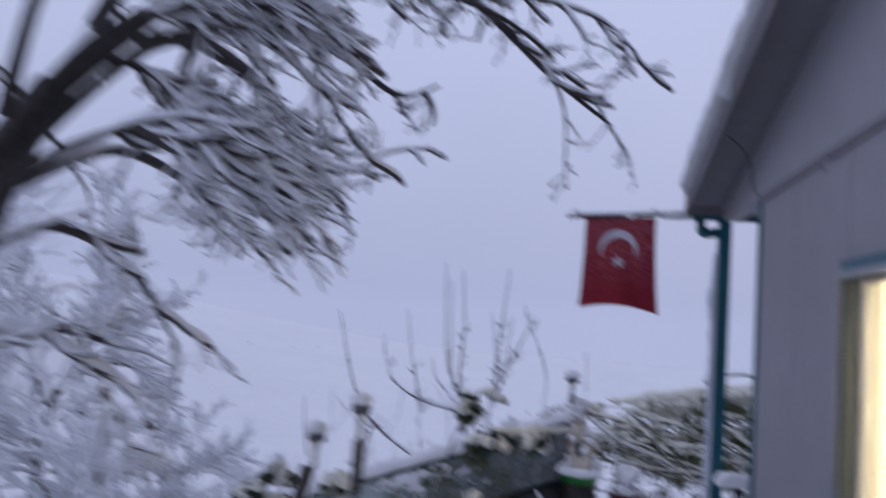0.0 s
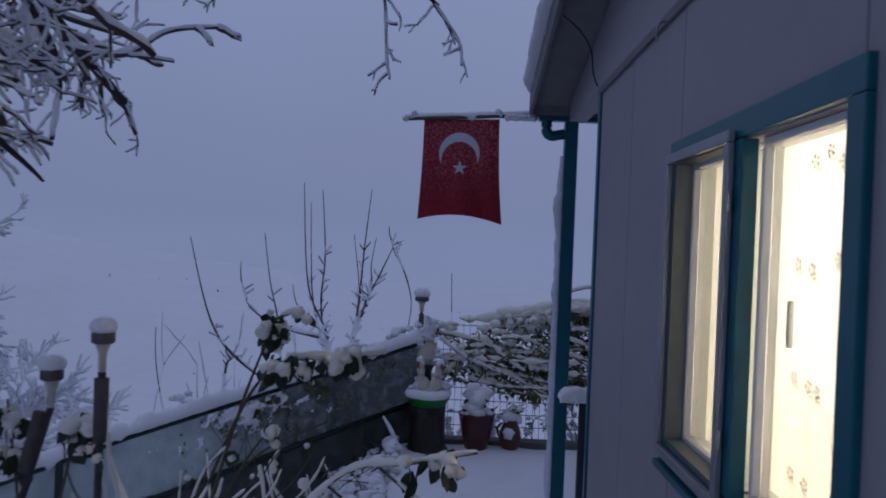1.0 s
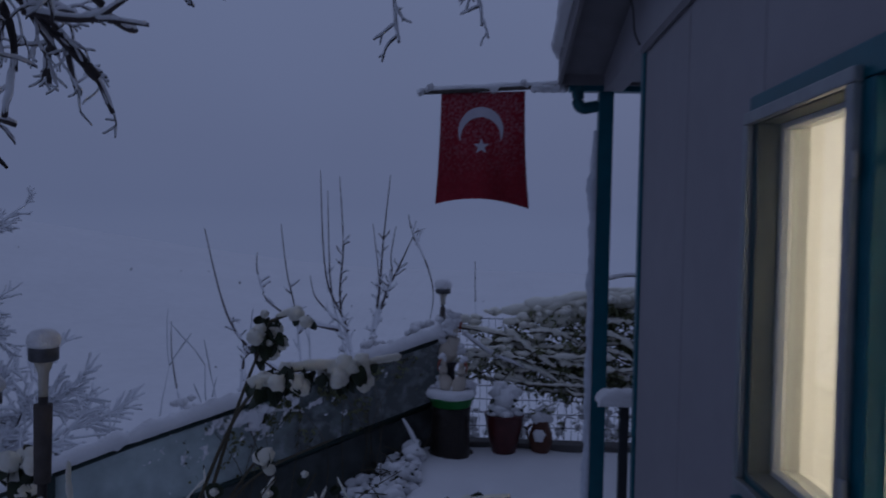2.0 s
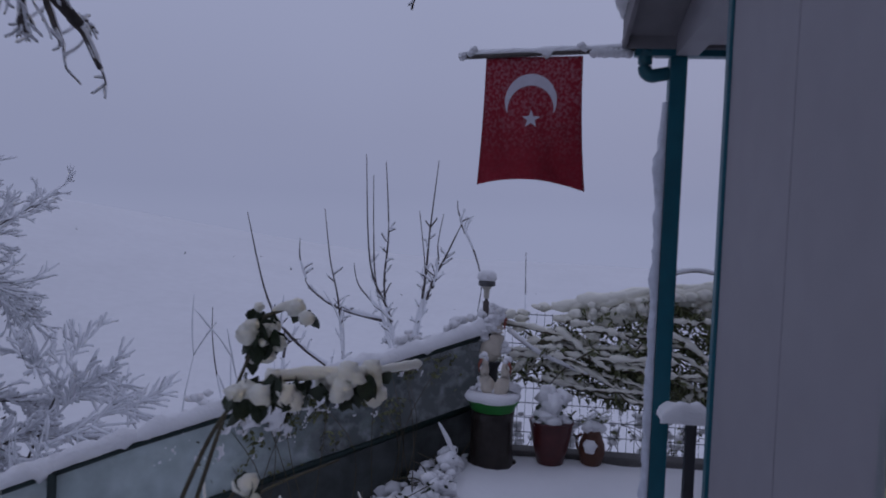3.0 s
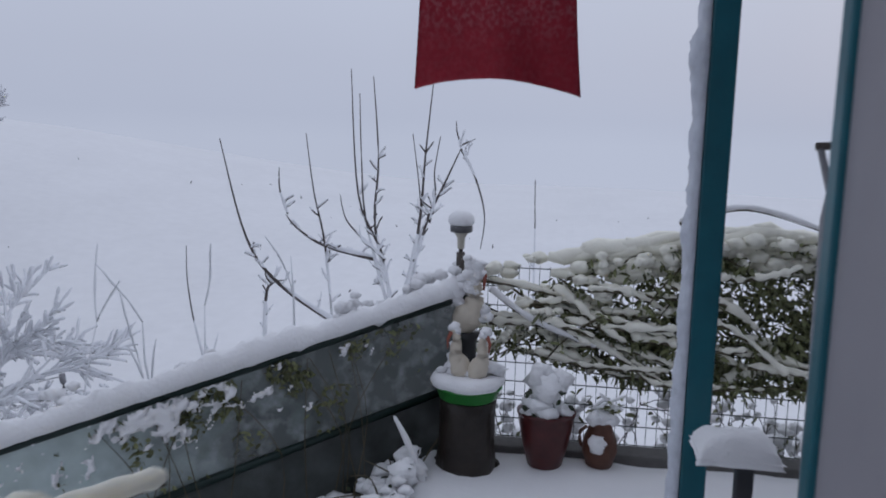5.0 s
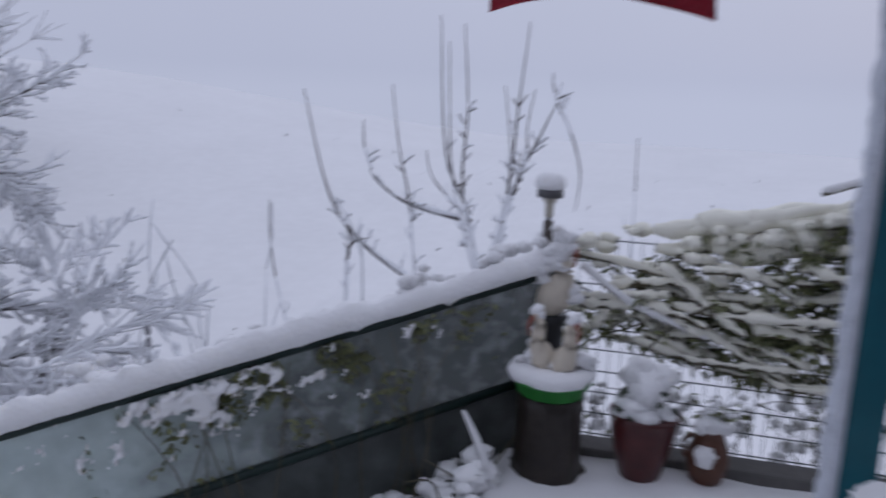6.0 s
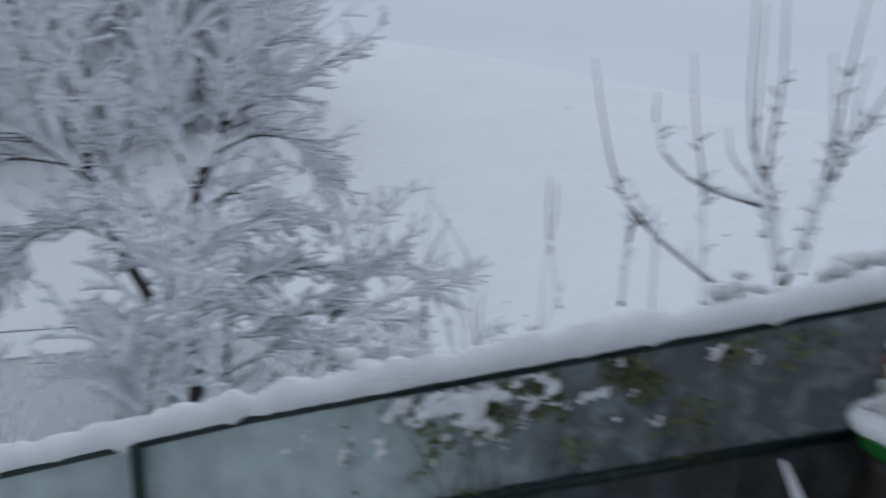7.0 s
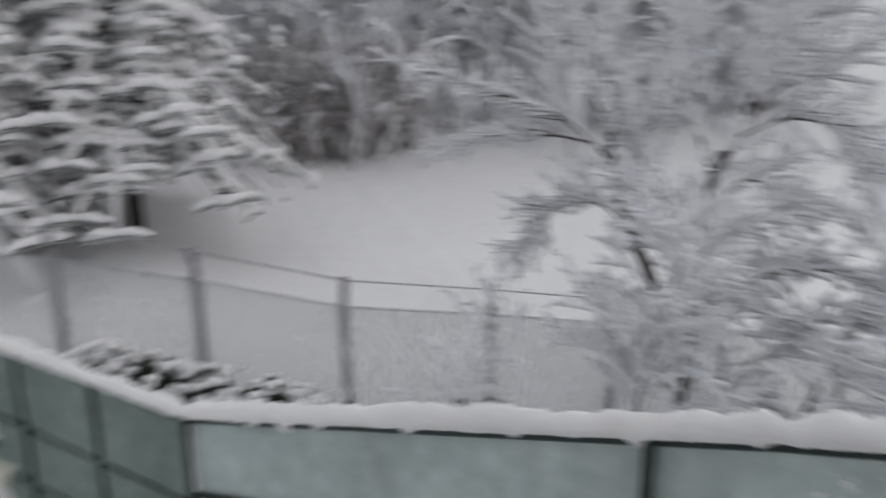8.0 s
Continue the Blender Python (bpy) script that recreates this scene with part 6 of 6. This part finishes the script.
# ---- field fence beyond the garden ----
field_fence = thing("field_fence", "weathered post fence with wire and pale net in the field", "fence")
FPOSTS = [(-4.2, 12.2, -1.55), (-4.6, 10.8, -1.45), (-4.9, 9.4, -1.3), (-5.1, 8.1, -1.1), (-5.17, 6.74, -0.85), (-5.26, 5.30, -0.62), (-5.33, 3.96, -0.22), (-5.48, 2.82, 0.05), (-5.7, 1.2, 0.3)]
for x, y, z in FPOSTS:
    g = land(x, y)
    tubes("fence_post", [(curve_path([(x, y, min(g, z - 1.6) - 0.2), (x + rng.uniform(-0.02, 0.02), y + rng.uniform(-0.03, 0.03), z - 0.4), (x, y, z)], 4), 0.046, 0.040)], POLE, 9, field_fence)
for dz, r in ((-0.03, 0.008), (-0.30, 0.006)):
    tubes("wire", [([Vector((x, y, z + dz)) for x, y, z in FPOSTS], r, r)], POLE, 5, field_fence)
nv2, nf2 = [], []
for x, y, z in FPOSTS:
    nv2 += [(x - 0.06, y, z - 0.30), (x - 0.06, y, z - 1.6), (x - 0.066, y, z - 0.30), (x - 0.066, y, z - 1.6)]
for i in range(len(FPOSTS) - 1):
    a = 4 * i
    nf2 += [(a, a + 1, a + 5, a + 4), (a + 2, a + 6, a + 7, a + 3)]
under(mesh_object("net", nv2, nf2, FAR_NET, smooth=False), field_fence, "pale grey net")
hedge = thing("low_hedge", "low dark hedge patched with snow along the field fence", "hedge", kind="stuff")
hs, hl = [], []
for _ in range(640):
    k = rng.uniform(0, 1)
    x, y = -4.95 + rng.uniform(-0.18, 0.18), 0.6 + 6.2 * k
    z = land(x, y)
    lift = 0.05 + 0.16 * min(1.0, max(0.0, (y - 2.2) / 2.0))
    hl.append(((x, y, z + lift + rng.uniform(-0.1, 0.26)), rng.uniform(0.025, 0.06)))
    if rng.random() < 0.55:
        hs.append(((x + 0.02, y, z + lift + rng.uniform(0.2, 0.31)), rng.uniform(0.03, 0.075)))
clumps("foliage", hl, HEDGE, hedge)
clumps("snow", hs, SNOW, hedge, flat=0.6)

# ---- far trees ----
def conifer(base, height, radius, seed, label, group="snowy conifers"):
    rng = random.Random(seed)
    tree = thing("conifer", label, "tree", group)
    b = Vector(base)
    tubes("trunk", [([b, b + Vector((0, 0, height))], 0.16, 0.02)], BARK, 8, tree)
    boughs, snow_v, snow_f, nd = [], [], [], []
    for k in range(420):
        f = (k / 420) ** 0.9
        z = 2.1 + (height - 2.2) * f
        a = k * 2.399 + rng.uniform(-0.3, 0.3)
        z += rng.uniform(-0.25, 0.25)
        ln = radius * (1 - 0.88 * f) * rng.uniform(0.5, 1.25)
        d, rnd = Vector((math.cos(a), math.sin(a), 0)), rng.random()
        pts = [b + Vector((0, 0, z)) + d * (ln * t) + Vector((0, 0, -(0.30 + 0.35 * rnd) * ln * t * t + 0.10 * math.sin(5 * t + 6 * rnd))) for t in np.linspace(0.05, 1, 6)]
        boughs.append((pts, 0.09 * (1 - 0.5 * f), 0.03))
        nd.append((pts, 0.11 * (1 - 0.5 * f), 0.04))
        for p in pts[2:]:
            for sgn in (-1, 1):
                q = p + Vector((-d.y, d.x, 0)) * sgn * ln * 0.16 + Vector((0, 0, -0.06))
                nd.append(([p, (p + q) / 2 + Vector((0, 0, 0.02)), q], 0.05, 0.02))
                boughs.append(([p, (p + q) / 2 + Vector((0, 0, 0.05)), q + Vector((0, 0, 0.03))], 0.055, 0.025))
    tubes("needles", nd, NEEDLE, 5, tree, rough=0.7)
    tubes("snow", boughs, SNOW, 6, tree, "heavy snow on every bough", lift=1.0, rough=0.8, grow=0.035)
    return tree


for x, y, h, r, seed in ((-13.0, 3.1, 8.5, 2.7, 1), (-11.6, -0.2, 8.0, 2.8, 2), (-15.5, 1.2, 9.5, 3.0, 3)):
    conifer((x, y, land(x, y) - 0.3), h, r, seed, "tall conifer with boughs bent under snow")


def brushwood(name, x0, y0, x1, y1, n, h, seed, label, mat=BRUSH, snow=0.3, spread=2.0):
    rng = random.Random(seed)
    wood = thing(name, label, "thicket", kind="stuff")
    out = []
    for _ in range(n):
        k = rng.random()
        x, y = x0 + (x1 - x0) * k + rng.gauss(0, spread * 0.5), y0 + (y1 - y0) * k + rng.gauss(0, spread * 0.5)
        grow((x, y, land(x, y) - 0.1), (rng.uniform(-0.35, 0.35), rng.uniform(-0.35, 0.35), 1), h * rng.uniform(0.6, 1.15), 0.045, 2, rng, out, kids=(4, 6), spread=0.65, shrink=0.6, wiggle=0.12)
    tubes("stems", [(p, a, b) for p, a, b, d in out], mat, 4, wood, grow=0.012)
    tubes("snow", [(p, a, b) for p, a, b, d in out if rng.random() < snow], RIME, 5, wood, grow=0.045, lift=0.8, rough=0.6)
    return wood


# no fog here: the stem colours of these thickets carry the haze
brushwood("thicket", -20.6, 6.7, -20.0, 9.3, 190, 1.85, 1, "bare brown thicket at the edge of the field", snow=0.14, spread=1.3, mat=HAZED_BROWN)
brushwood("thicket", -23, 8.5, -18, 20, 120, 5.0, 2, "bare woodland with the haze put into its pale colour", snow=0.5, spread=3.0, mat=HAZE_WOOD)
brushwood("thicket", -21, -2, -22, 9, 60, 5.5, 3, "frosted bare woodland behind the field, paled for haze", snow=0.8, spread=3.0, mat=HAZE_WOOD)
brushwood("thicket", -21.5, 18.5, -18.3, 21.0, 150, 4.2, 5, "trees on the slope with haze put into their pale colour", snow=0.35, spread=1.6, mat=HAZE_WOOD)
